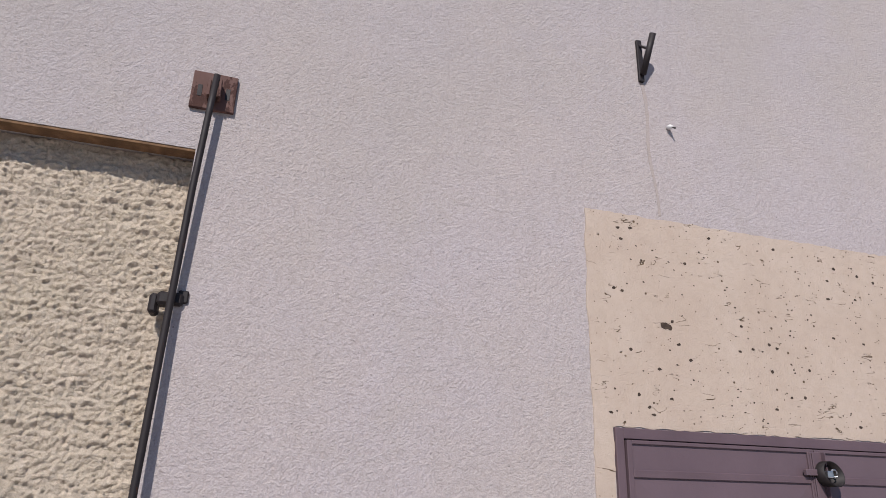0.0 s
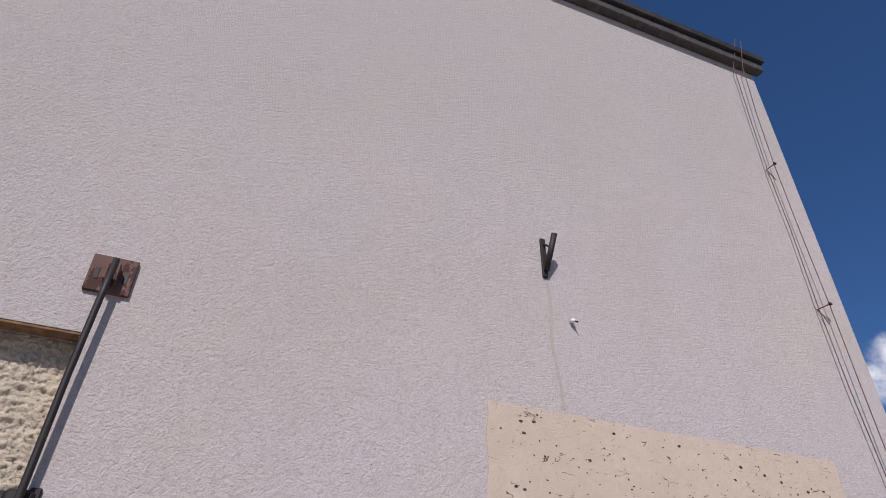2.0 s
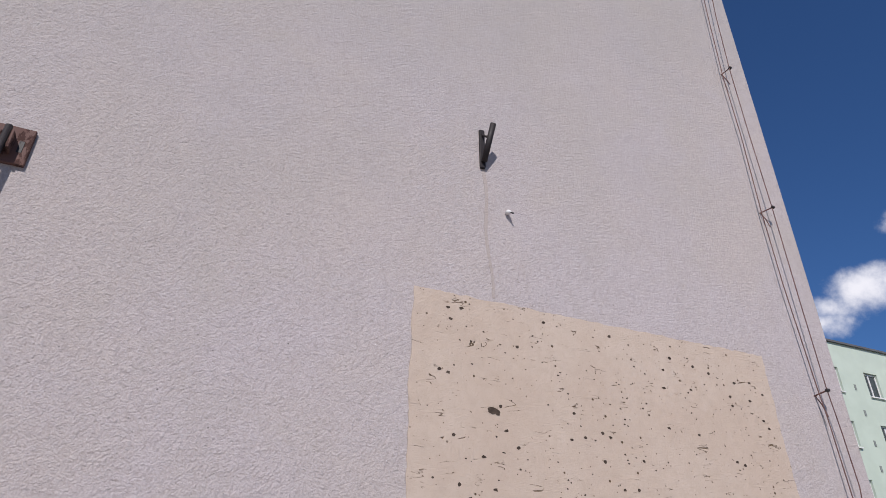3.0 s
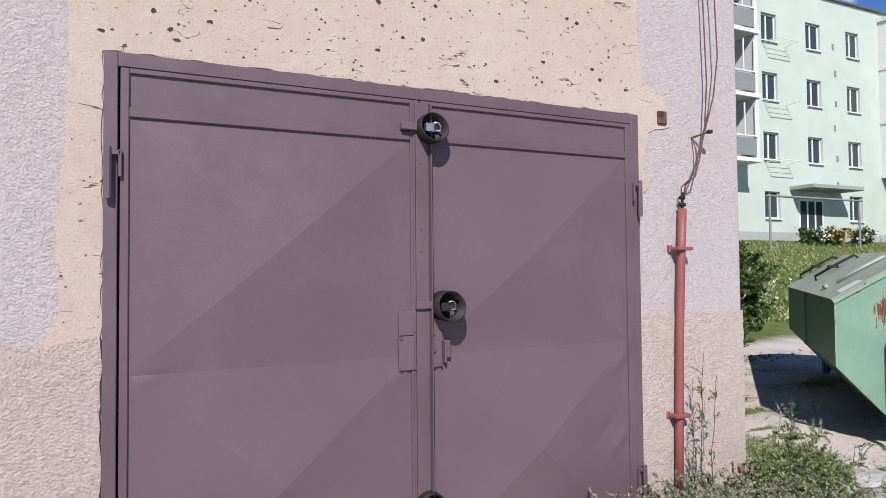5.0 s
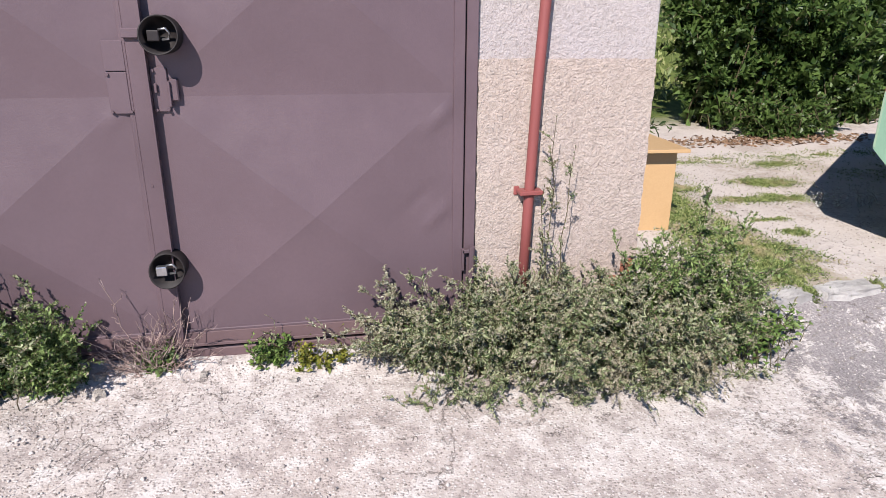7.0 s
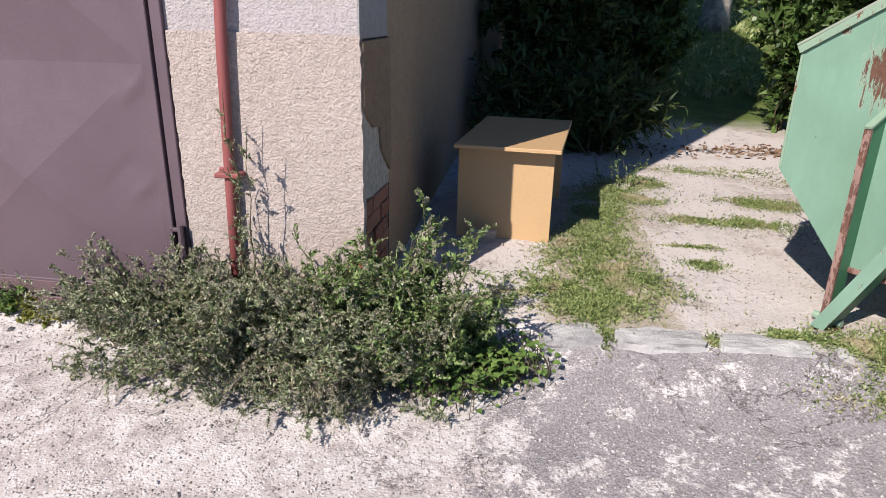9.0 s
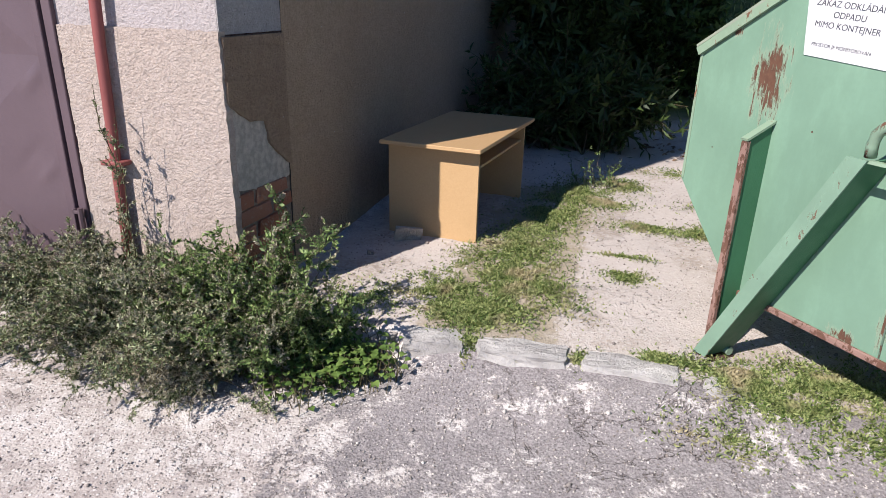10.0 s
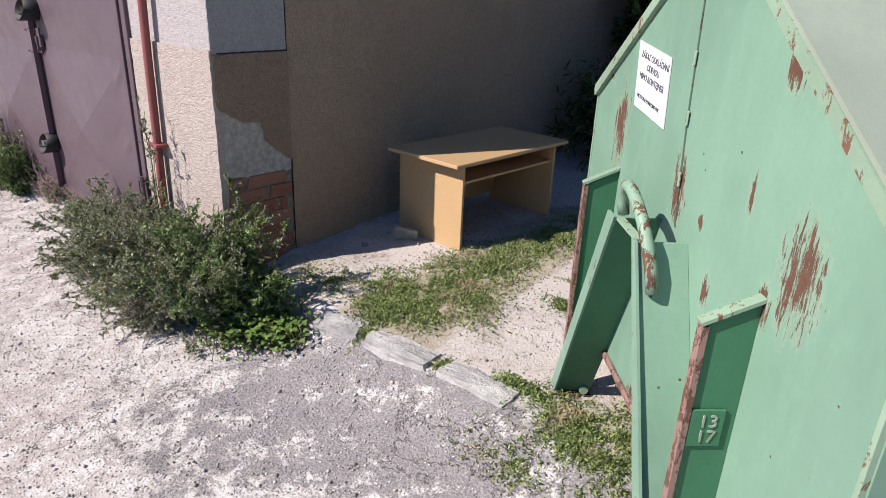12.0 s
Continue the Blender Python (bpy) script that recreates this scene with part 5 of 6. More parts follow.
# low trailing weeds at the foot of the bush
b = disc(rng, 60, 2.9, -0.42, 0.75, 0.10)
t = ring_tops(rng, b, 0.10, 0.20, 0.6, (0.0, -0.07))
weed("trailing_weeds", "low dry trailing weeds on the paving edge", "weed", rng, b, t, 0.017, 0.006, 70, MAT_MUG, 0.002, 24, 0.2, 0.02, 0.1, 1.0, 5, 0.07)
# left bush in front of the door
b = np.concatenate([disc(rng, 60, 0.66, -0.15, 0.30, 0.07), disc(rng, 80, 0.16, -0.28, 0.34, 0.15), disc(rng, 60, -0.45, -0.24, 0.4, 0.14)])
t = keep_off_wall(ring_tops(rng, b, 0.27, 0.14, 0.45, (0.0, -0.07)))
weed("door_weeds", "green nettle-like weeds growing along the door foot", "bush", rng, b, t, 0.024, 0.0105, 84, MAT_MUG2, 0.0028, 10, 0.08, 0.025, 0.08, 0.95, 8, 0.09)
b = np.concatenate([disc(rng, 40, 0.45, -0.20, 0.42, 0.10), disc(rng, 16, -0.5, -0.2, 0.4, 0.08)])
t = keep_off_wall(ring_tops(rng, b, 0.33, 0.15, 0.4, (0.0, -0.06)))
weed("grey_weeds", "grey-green mugwort among the door weeds", "bush", rng, b, t, 0.026, 0.009, 62, MAT_MUG, 0.0026, 14, 0.08, 0.025, 0.2, 0.9, 8, 0.09)
b = disc(rng, 26, 0.38, -0.13, 0.46, 0.05)
t = b + np.stack([rng.uniform(-0.08, 0.08, 26), rng.uniform(-0.10, -0.01, 26), rng.uniform(0.34, 0.62, 26)], 1)
weed("mugwort_spikes", "pale flowering mugwort spikes before the door", "weed", rng, b, t, 0.018, 0.008, 44, MAT_PALE, 0.003, 44, 0.02, 0.015, 0.15, 0.9, 14, 0.06)
b = disc(rng, 80, 0.16, -0.42, 0.40, 0.09)
t = ring_tops(rng, b, 0.11, 0.12, 0.5, (0, -0.04))
weed("low_weeds", "low fresh green weeds on the paving", "weed", rng, b, t, 0.021, 0.012, 70, MAT_BROAD, 0.002, 0, 0.15, 0.02, 0.1, 1.0, 4, 0.06)
# small weeds near the middle of the door
b = disc(rng, 14, 1.22, -0.10, 0.07, 0.03)
weed("small_weed", "small dark green weed under the door gap", "weed", rng, b, keep_off_wall(ring_tops(rng, b, 0.10, 0.06)), 0.03, 0.018, 30, MAT_MUG2, 0.002)
b = disc(rng, 18, 1.63, -0.10, 0.08, 0.03)
weed("small_weed", "low green weed at the door foot", "weed", rng, b, keep_off_wall(ring_tops(rng, b, 0.11, 0.07)), 0.028, 0.016, 34, MAT_BROAD, 0.002)
b = disc(rng, 16, 1.83, -0.12, 0.11, 0.04)
weed("yellow_weed", "yellowing weed at the door foot", "weed", rng, b, keep_off_wall(ring_tops(rng, b, 0.09, 0.08)), 0.028, 0.015, 34, MAT_YELLOW, 0.002)
b = disc(rng, 3, 1.66, -0.08, 0.02, 0.01)
weed("weed_spike", "thin flowering spike at the door foot", "weed", rng, b, b + np.array([[0, -0.01, 0.22], [0.01, -0.02, 0.16], [-0.02, -0.01, 0.14]]), 0.016, 0.006, 30, MAT_MUG, 0.002, 20)


def build_twigs():
    g = thing("dry_twigs", "bundle of dry leafless twigs before the door", "dry weed")
    r = np.random.default_rng(5)
    b = disc(r, 34, 1.20, -0.085, 0.03, 0.015)
    a = r.uniform(0.15, math.pi - 0.15, 34)
    ln = r.uniform(0.12, 0.30, 34) * np.where(np.arange(34) < 9, 1.4, 1.0)
    t = b + np.stack([np.cos(a) * ln * 0.95, -0.01 - r.uniform(0, 0.06, 34), np.abs(np.sin(a)) * ln * 0.95 + 0.06], 1)
    p = stems_of(r, b, t, 8, -0.12, 0.018)
    q, d, s = along(r, p, 5, 0.3, 0.95)
    w = unit(d + r.normal(size=q.shape) * 0.6)
    tw = stems_of(r, q, q + w * r.uniform(0.03, 0.12, len(q))[:, None], 8, -0.08, 0.008)
    v1, f1 = rails(p, 0.0034, 0.0012)
    v2, f2 = rails(tw, 0.0018, 0.0008)
    ob = new("twigs", mesh_arrays("twigs", np.concatenate([v1, v2]), np.concatenate([f1, f2 + len(v1)]), MAT_TWIG))
    tagged(ob, kind="stuff").parent = g


build_twigs()


def build_broadleaf(cx, cy, n, size, label):
    """A rosette weed with broad, bent leaves on stalks."""
    g = thing("broadleaf_weed", label, "weed")
    r = np.random.default_rng(int(cx * 100))
    vs, fs = [], []
    stalk = []
    for k in range(n):
        a = r.uniform(0, 6.283)
        bx, by = cx + r.normal() * 0.10, cy + r.normal() * 0.07
        z0 = float(zground(bx, by))
        d = np.array([math.cos(a), math.sin(a), 0])
        side = np.array([-d[1], d[0], 0])
        L = size * r.uniform(0.6, 1.2)
        lift = r.uniform(0.01, 0.11)
        root = np.array([bx, by, z0])
        start = root + d * L * r.uniform(0.4, 2.4) + np.array([0, 0, lift])
        stalk.append(np.stack([root, (root + start) / 2 + np.array([0, 0, 0.02]), start]))
        rows = []
        for i, (f, w, h) in enumerate(((0, 0.1, 0), (0.25, 0.48, 0.12), (0.55, 0.54, 0.14), (0.85, 0.32, 0.04), (1.0, 0.03, -0.10))):
            c = start + d * L * f + np.array([0, 0, h * L])
            rows += [c - side * L * w + np.array([0, 0, 0.16 * L * (w > 0.2)]), c, c + side * L * w + np.array([0, 0, 0.16 * L * (w > 0.2)])]
        o = len(vs) * 15
        vs.append(np.array(rows))
        for i in range(4):
            for j in range(2):
                fs.append([o + i * 3 + j, o + i * 3 + j + 1, o + i * 3 + j + 4, o + i * 3 + j + 3])
    lf = new("leaves", mesh_arrays("leaves", np.concatenate(vs), np.array(fs), MAT_BROAD))
    tagged(lf, kind="stuff").parent = g
    sv, sf = rails(np.stack(stalk), 0.0022, 0.0015)
    so = new("stalks", mesh_arrays("stalks", sv, sf, MAT_STEM))
    tagged(so, kind="stuff").parent = g


build_broadleaf(3.88, -0.14, 420, 0.032, "broad-leaved green weed beside the kerb end")
b = disc(rng, 26, 5.85, 1.42, 0.42, 0.12)
weed("dry_weed_tuft", "trailing white-flowering weed sprigs on the yard", "weed", rng, b, ring_tops(rng, b, 0.13, 0.12), 0.020, 0.009, 26, MAT_FLOWER, 0.002, 8)
b = disc(rng, 8, 4.62, 2.35, 0.12, 0.10)
weed("yard_weed", "thin dark weed sprig at the shade edge", "weed", rng, b, ring_tops(rng, b, 0.22, 0.14), 0.03, 0.012, 30, MAT_MUG2, 0.0025)
build_broadleaf(3.72, -0.25, 200, 0.027, "smaller broad-leaved weed under the bush")


def build_grass():
    r = np.random.default_rng(9)
    spots = [(4.05, 0.42, 0.20, 0.16, 700), (4.30, 0.26, 0.18, 0.13, 1900), (4.42, 0.50, 0.22, 0.16, 2300), (4.36, 0.80, 0.18, 0.22, 1900), (4.34, 1.10, 0.17, 0.26, 1700), (4.42, 1.6, 0.16, 0.40, 2000), (4.55, 2.15, 0.18, 0.30, 1500), (4.80, 2.45, 0.15, 0.12, 500), (4.12, 0.75, 0.12, 0.2, 500),
             (4.92, 0.87, 0.09, 0.06, 330), (5.36, 1.62, 0.19, 0.09, 1000), (5.55, 2.08, 0.22, 0.10, 1000), (4.98, 1.6, 0.20, 0.07, 350), (4.78, 2.0, 0.12, 0.10, 300), (5.62, 2.94, 0.16, 0.10, 450), (6.1, 2.7, 0.3, 0.12, 500), (5.2, 2.9, 0.3, 0.12, 250), (4.88, 1.12, 0.16, 0.03, 120),
             (5.40, 0.10, 0.16, 0.09, 1000), (5.66, 0.16, 0.22, 0.11, 1500), (5.55, -0.05, 0.22, 0.10, 1300), (5.86, -0.05, 0.16, 0.14, 1300), (5.35, -0.20, 0.18, 0.07, 350), (5.10, 0.15, 0.14, 0.035, 350), (6.3, -0.45, 0.35, 0.2, 1000), (6.2, 0.3, 0.5, 0.3, 700),
             (4.355, 0.04, 0.03, 0.07, 200), (4.78, 0.05, 0.03, 0.05, 110), (7.2, 2.2, 0.8, 0.3, 900), (6.8, 3.0, 0.9, 0.15, 700), (3.75, 0.30, 0.20, 0.10, 300), (3.55, 0.12, 0.12, 0.08, 250)]
    P = []
    for cx, cy, rx, ry, n in spots:
        n = int(n * 5.8)
        a, q = r.uniform(0, 6.283, n), np.abs(r.normal(0, 0.74, n))
        P.append(np.stack([cx + np.cos(a) * q * rx, cy + np.sin(a) * q * ry], 1))
    P = np.concatenate(P)
    n = len(P)
    clump = np.array([1.3 * noise.noise((a * 7.0, b * 7.0, 0.4)) + 0.9 * noise.noise((a * 24.0, b * 24.0, 3.1)) for a, b in P.tolist()])
    keep = r.uniform(-0.7, 0.9, n) < clump + 0.25
    P, clump = P[keep], clump[keep]
    n = len(P)
    base = np.stack([P[:, 0], P[:, 1], zground(P[:, 0], P[:, 1]) - 0.002], 1)
    base[:, 2] += r.uniform(0, 0.022, n) * np.clip(clump + 0.4, 0, 1)
    way = np.stack([r.normal(0, 0.8, n), r.normal(0, 0.8, n), r.uniform(0.05, 0.9, n)], 1)
    v, f = leaf_arrays(r, base, way, 0.020, 0.0075, 1.2)
    tagged(new("grass", mesh_arrays("grass", v, f, MAT_GRASS)), "short patchy grass and knotweed on the dusty yard", "grass", kind="stuff")
    # sparse lawn tufts beyond
    n = 14000
    x, y = r.uniform(4, 34, n), 6.4 + r.uniform(0, 1, n) ** 1.4 * 12
    base = np.stack([x, y, zground(x, y)], 1)
    way = np.stack([r.normal(0, 0.5, n), r.normal(0, 0.5, n), r.uniform(0.5, 1.0, n)], 1)
    v, f = leaf_arrays(r, base, way, 0.17, 0.05, 1.0)
    tagged(new("lawn", mesh_arrays("lawn", v, f, MAT_GRASS)), "unmown lawn rising to the houses", "grass", kind="stuff")


build_grass()


def build_shrub(name, label, cx, cy, rx, ry, height, n_stem, per, leaf, width, material, seed, lean=0.5, twigs=6, twig_len=0.35, sag=0.12, category="shrub"):
    r = np.random.default_rng(seed)
    b = disc(r, n_stem, cx, cy, rx * 0.55, ry * 0.55)
    a, q = r.uniform(0, 6.283, n_stem), np.sqrt(r.uniform(0, 1, n_stem))
    hh = height * r.uniform(0.35, 1.0, n_stem) * (1 - 0.35 * q)
    t = np.stack([cx + np.cos(a) * q * rx, cy + np.sin(a) * q * ry, b[:, 2] + hh], 1)
    return weed(name, label, category, r, b, t, leaf, width, per, material, 0.012, 0, sag, 0.06, 0.02, 1.0, twigs, twig_len, 0.9)


build_shrub("hedge_shrub", "tall leafy green shrub in the sun behind the yard", 6.8, 4.75, 0.75, 0.8, 3.8, 70, 95, 0.12, 0.055, MAT_HEDGE, 31, twigs=9)
build_shrub("hedge_shrub", "leafy green hedge shrub in full sun", 7.75, 4.55, 0.85, 0.8, 2.5, 70, 95, 0.12, 0.055, MAT_HEDGE, 32, twigs=9)
build_shrub("hedge_shrub", "lower leafy hedge shrub beside the container", 8.75, 4.9, 0.75, 0.75, 1.9, 50, 80, 0.12, 0.055, MAT_HEDGE, 33, twigs=8)
build_shrub("low_shrub", "low green undergrowth at the hedge foot", 7.1, 3.95, 0.7, 0.25, 0.55, 45, 40, 0.09, 0.04, MAT_HEDGE, 34, twigs=5, twig_len=0.2)
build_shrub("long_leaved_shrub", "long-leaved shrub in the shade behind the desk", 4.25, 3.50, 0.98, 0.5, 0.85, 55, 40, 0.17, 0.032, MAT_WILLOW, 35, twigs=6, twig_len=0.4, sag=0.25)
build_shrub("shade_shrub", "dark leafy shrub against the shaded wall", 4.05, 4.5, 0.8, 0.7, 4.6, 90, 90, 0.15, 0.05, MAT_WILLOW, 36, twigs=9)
build_shrub("shade_shrub", "dark shrub in the building's shade", 4.9, 6.3, 0.95, 0.8, 2.6, 70, 70, 0.14, 0.06, MAT_HEDGE, 37, twigs=8)
build_shrub("shade_shrub", "dark dense shrub deep in the shade", 4.4, 7.6, 1.2, 1.1, 6.5, 110, 110, 0.19, 0.09, MAT_HEDGE, 38, twigs=10)


def build_litter():
    r = np.random.default_rng(13)
    n = 900
    x, y = 6.7 + r.normal(0, 0.9, n), 3.75 + r.normal(0, 0.14, n)
    b = np.stack([x, y, zground(x, y) + 0.004], 1)
    v, f = leaf_arrays(r, b, np.stack([r.normal(size=n), r.normal(size=n), r.uniform(0, 0.25, n)], 1), 0.06, 0.03, 0.4)
    tagged(new("leaf_litter", mesh_arrays("leaf_litter", v, f, MAT_DRY)), "dry brown leaf litter under the hedge", "leaf litter", kind="stuff")


build_litter()


def build_tree(x, y, h, r0, crown_r, seed, label):
    r = np.random.default_rng(seed)
    z = float(zground(x, y)) - 0.1
    g = thing("tree", label, "tree")
    part("trunk", tube([(x, y, z), (x + 0.03, y, z + 0.4), (x + 0.05, y, z + h * 0.45), (x, y + 0.1, z + h * 0.8)], [r0 * 1.25, r0, r0 * 0.75, r0 * 0.3], 12), MAT_BARK, g, "", True)
    n = 40
    base = np.stack([np.full(n, x), np.full(n, y), z + h * r.uniform(0.35, 0.75, n)], 1)
    d = unit(r.normal(size=(n, 3)) * np.array([1, 1, 0.5]) + np.array([0, 0, 0.35]))
    top = base + d * crown_r * r.uniform(0.6, 1.1, n)[:, None]
    p = stems_of(r, base, top, 8, 0.08, 0.12)
    v, f = rails(p, 0.05, 0.015)
    ob = new("limbs", mesh_arrays("limbs", v, f, MAT_BARK))
    tagged(ob, kind="stuff").parent = g
    q, dd, s = along(r, p, 170, 0.35, 1.0)
    q = q + r.normal(size=q.shape) * 0.35
    v, f = leaf_arrays(r, q, r.normal(size=q.shape), 0.22, 0.12, 0.8)
    ob = new("crown", mesh_arrays("crown", v, f, MAT_HEDGE))
    tagged(ob, kind="stuff").parent = g


build_tree(6.95, 10.6, 7.5, 0.24, 2.6, 51, "pale-barked tree on the slope behind the yard")
build_tree(38.6, 14.5, 6.2, 0.14, 2.2, 52, "young green tree before the apartment balconies")


# ---------------------------------------------------------------- apartment block
def build_block():
    Y = 19.0
    g = thing("apartment_block", "pale mint four-storey apartment block with white windows", "apartment block")
    base = 2.3
    cols = [(18.3, 19.4), (21.4, 22.5), (27.9, 29.0), (31.2, 32.35), (34.45, 35.55), (44.3, 45.4), (47.5, 48.6)]
    rows = [(3.72, 5.05), (6.62, 7.98), (9.58, 10.95), (12.52, 13.9)]
    xs = sorted({16.0, 60.0, *[c for p in cols for c in p]})
    zs = sorted({base - 0.6, 15.36, *[c for p in rows for c in p]})
    skip = set()
    for k, (a, b) in enumerate(cols):
        for j, (lo, hi) in enumerate(rows):
            if k == 3 and j == 0:
                continue
            skip.add((xs.index(a), zs.index(lo)))
    wall = part("wall", wall_cells(xs, zs, skip, Y, Y + 0.35, same), MAT_BLOCK, g)
    part("rear_wall", block(16, 60, Y + 11.7, Y + 12, base - 0.6, 15.36), MAT_BLOCK, g)
    part("gable", block(15.7, 15.999, Y, Y + 12, base - 0.6, 15.36), MAT_BLOCK, g)
    part("room_back", block(16.1, 59.9, Y + 0.9, Y + 0.95, base - 0.6, 15.3), MAT_CURTAIN, g)
    part("roof", block(15.6, 60.2, Y - 0.12, Y + 12.2, 15.3601, 15.47), MAT_BLOCK_ROOF, g)
    part("base_strip", block(16, 60, Y - 0.06, Y - 0.004, base - 0.6, 3.05), plain("grey base render", (0.40, 0.43, 0.42), 0.9), g)

    fr = joined(block(-0.565, -0.48, 0.12, 0.19, 0, 1.36), block(0.48, 0.565, 0.12, 0.19, 0, 1.36), block(-0.48, 0.48, 0.12, 0.19, 0, 0.07), block(-0.48, 0.48, 0.12, 0.19, 1.29, 1.36), block(-0.12, -0.03, 0.115, 0.188, 0.07, 1.29))
    fr_me = mesh_from(fr, MAT_WHITE, name="window_frame")
    p1 = mesh_from(block(-0.48, -0.12, 0.15, 0.16, 0.07, 1.29), MAT_GLASS, name="pane")
    p2 = mesh_from(block(-0.03, 0.48, 0.15, 0.16, 0.07, 1.29), MAT_GLASS, name="pane")
    cu = mesh_from(block(0.08, 0.44, 0.22, 0.24, 0.07, 1.29), MAT_CURTAIN, name="curtain")
    sill = mesh_from(block(-0.58, 0.58, -0.10, 0.119, -0.06, -0.001), MAT_WHITE, name="window_sill")
    vent = mesh_from(block(-0.07, 0.07, -0.03, -0.001, -0.15, 0.15), MAT_VENT, name="vent_cover")

    def window(x, z, parent):
        w = new("window", fr_me)
        w.parent = parent
        w.location = (x, Y, z)
        for nm, me in (("pane", p1), ("pane", p2), ("curtain", cu), ("window_sill", sill)):
            o = new(nm, me)
            o.parent = w

    for k, (a, b) in enumerate(cols):
        for j, (lo, hi) in enumerate(rows):
            if not (k == 3 and j == 0):
                window((a + b) / 2, lo, g)
    for x in (33.35,):
        for z in (5.6, 7.0, 8.6, 9.9, 11.5, 12.9):
            o = new("vent_cover", vent)
            o.parent = g
            o.location = (x + (0.15 if int(z) % 2 else 0), Y, z)
    # folding clothes racks below one column of windows
    for z in (12.52, 9.58, 6.62):
        rack = part("clothes_rack", tube([(28.0, Y - 0.02, z - 0.16), (28.0, Y - 0.75, z - 0.12), (29.6, Y - 0.75, z - 0.12), (29.6, Y - 0.02, z - 0.16)], 0.018, 6), MAT_WHITE, g, "white steel clothes rack")
        for k in (0.25, 0.5):
            part("rack_line", tube([(28.0, Y - k, z - 0.14), (29.6, Y - k, z - 0.14)], 0.01, 5), MAT_WHITE, rack)
    # entrance with canopy
    door = part("entrance_door", joined(block(30.3, 32.2, Y - 0.05, Y - 0.004, 2.75, 4.78)), MAT_WHITE, g, "white glazed entrance door")
    for x in (30.42, 31.02, 31.62):
        part("door_pane", block(x, x + 0.46, Y - 0.06, Y - 0.052, 2.95, 4.65), MAT_GLASS, door)
    part("canopy", block(29.7, 33.6, Y - 1.3, Y - 0.004, 5.16, 5.36, 0.02), plain("grey canopy", (0.34, 0.36, 0.36), 0.8), g)

    # balcony towers: white frame, loggias one above another
    def tower(x0, x1, depth, floors, glazed):
        t = part("balcony_tower", block(x0, x0 + 0.18, Y - depth, Y - 0.004, floors[0] - 0.35, 14.8), MAT_BLOCK_WHITE, g, "white balcony tower")
        part("tower_cheek", block(x1 - 0.18, x1, Y - depth, Y - 0.004, floors[0] - 0.35, 14.8), MAT_BLOCK_WHITE, t)
        part("tower_top", block(x0 - 0.1, x1 + 0.1, Y - depth - 0.1, Y - 0.004, 14.801, 15.0), MAT_BLOCK_WHITE, t)
        for z in floors:
            part("balcony_slab", block(x0 - 0.05, x1 + 0.05, Y - depth - 0.08, Y - 0.004, z - 0.345, z - 0.16), MAT_BLOCK_WHITE, t)
            part("railing_panel", block(x0 + 0.182, x1 - 0.182, Y - depth + 0.02, Y - depth + 0.05, z - 0.05, z + 0.75), MAT_VENT, t)
            part("hand_rail", block(x0 + 0.182, x1 - 0.182, Y - depth - 0.01, Y - depth + 0.06, z + 0.82, z + 0.88), MAT_WHITE, t)
            part("balcony_window", block(x0 + 0.4, x1 - 0.4, Y - 0.04, Y - 0.005, z - 0.1, z + 2.0), MAT_GLASS, t)
            if glazed:
                k = 4
                for i in range(k + 1):
                    x = x0 + 0.182 + (x1 - x0 - 0.42) * i / k
                    part("glazing_bar", block(x, x + 0.06, Y - depth + 0.02, Y - depth + 0.06, z + 0.88, z + 2.35), MAT_WHITE, t)

    tower(22.9, 26.1, 1.2, (6.5, 9.47, 12.45), True)
    tower(37.3, 42.3, 1.7, (6.5, 9.47, 12.45), False)
    cloth = thing("hanging_blanket", "magenta blanket hanging over the balcony rail", "blanket")
    part("cloth", block(38.3, 39.7, Y - 1.82, Y - 1.76, 6.35, 7.45, 0.02), plain("magenta cloth", (0.35, 0.02, 0.22), 0.8), cloth)


build_block()


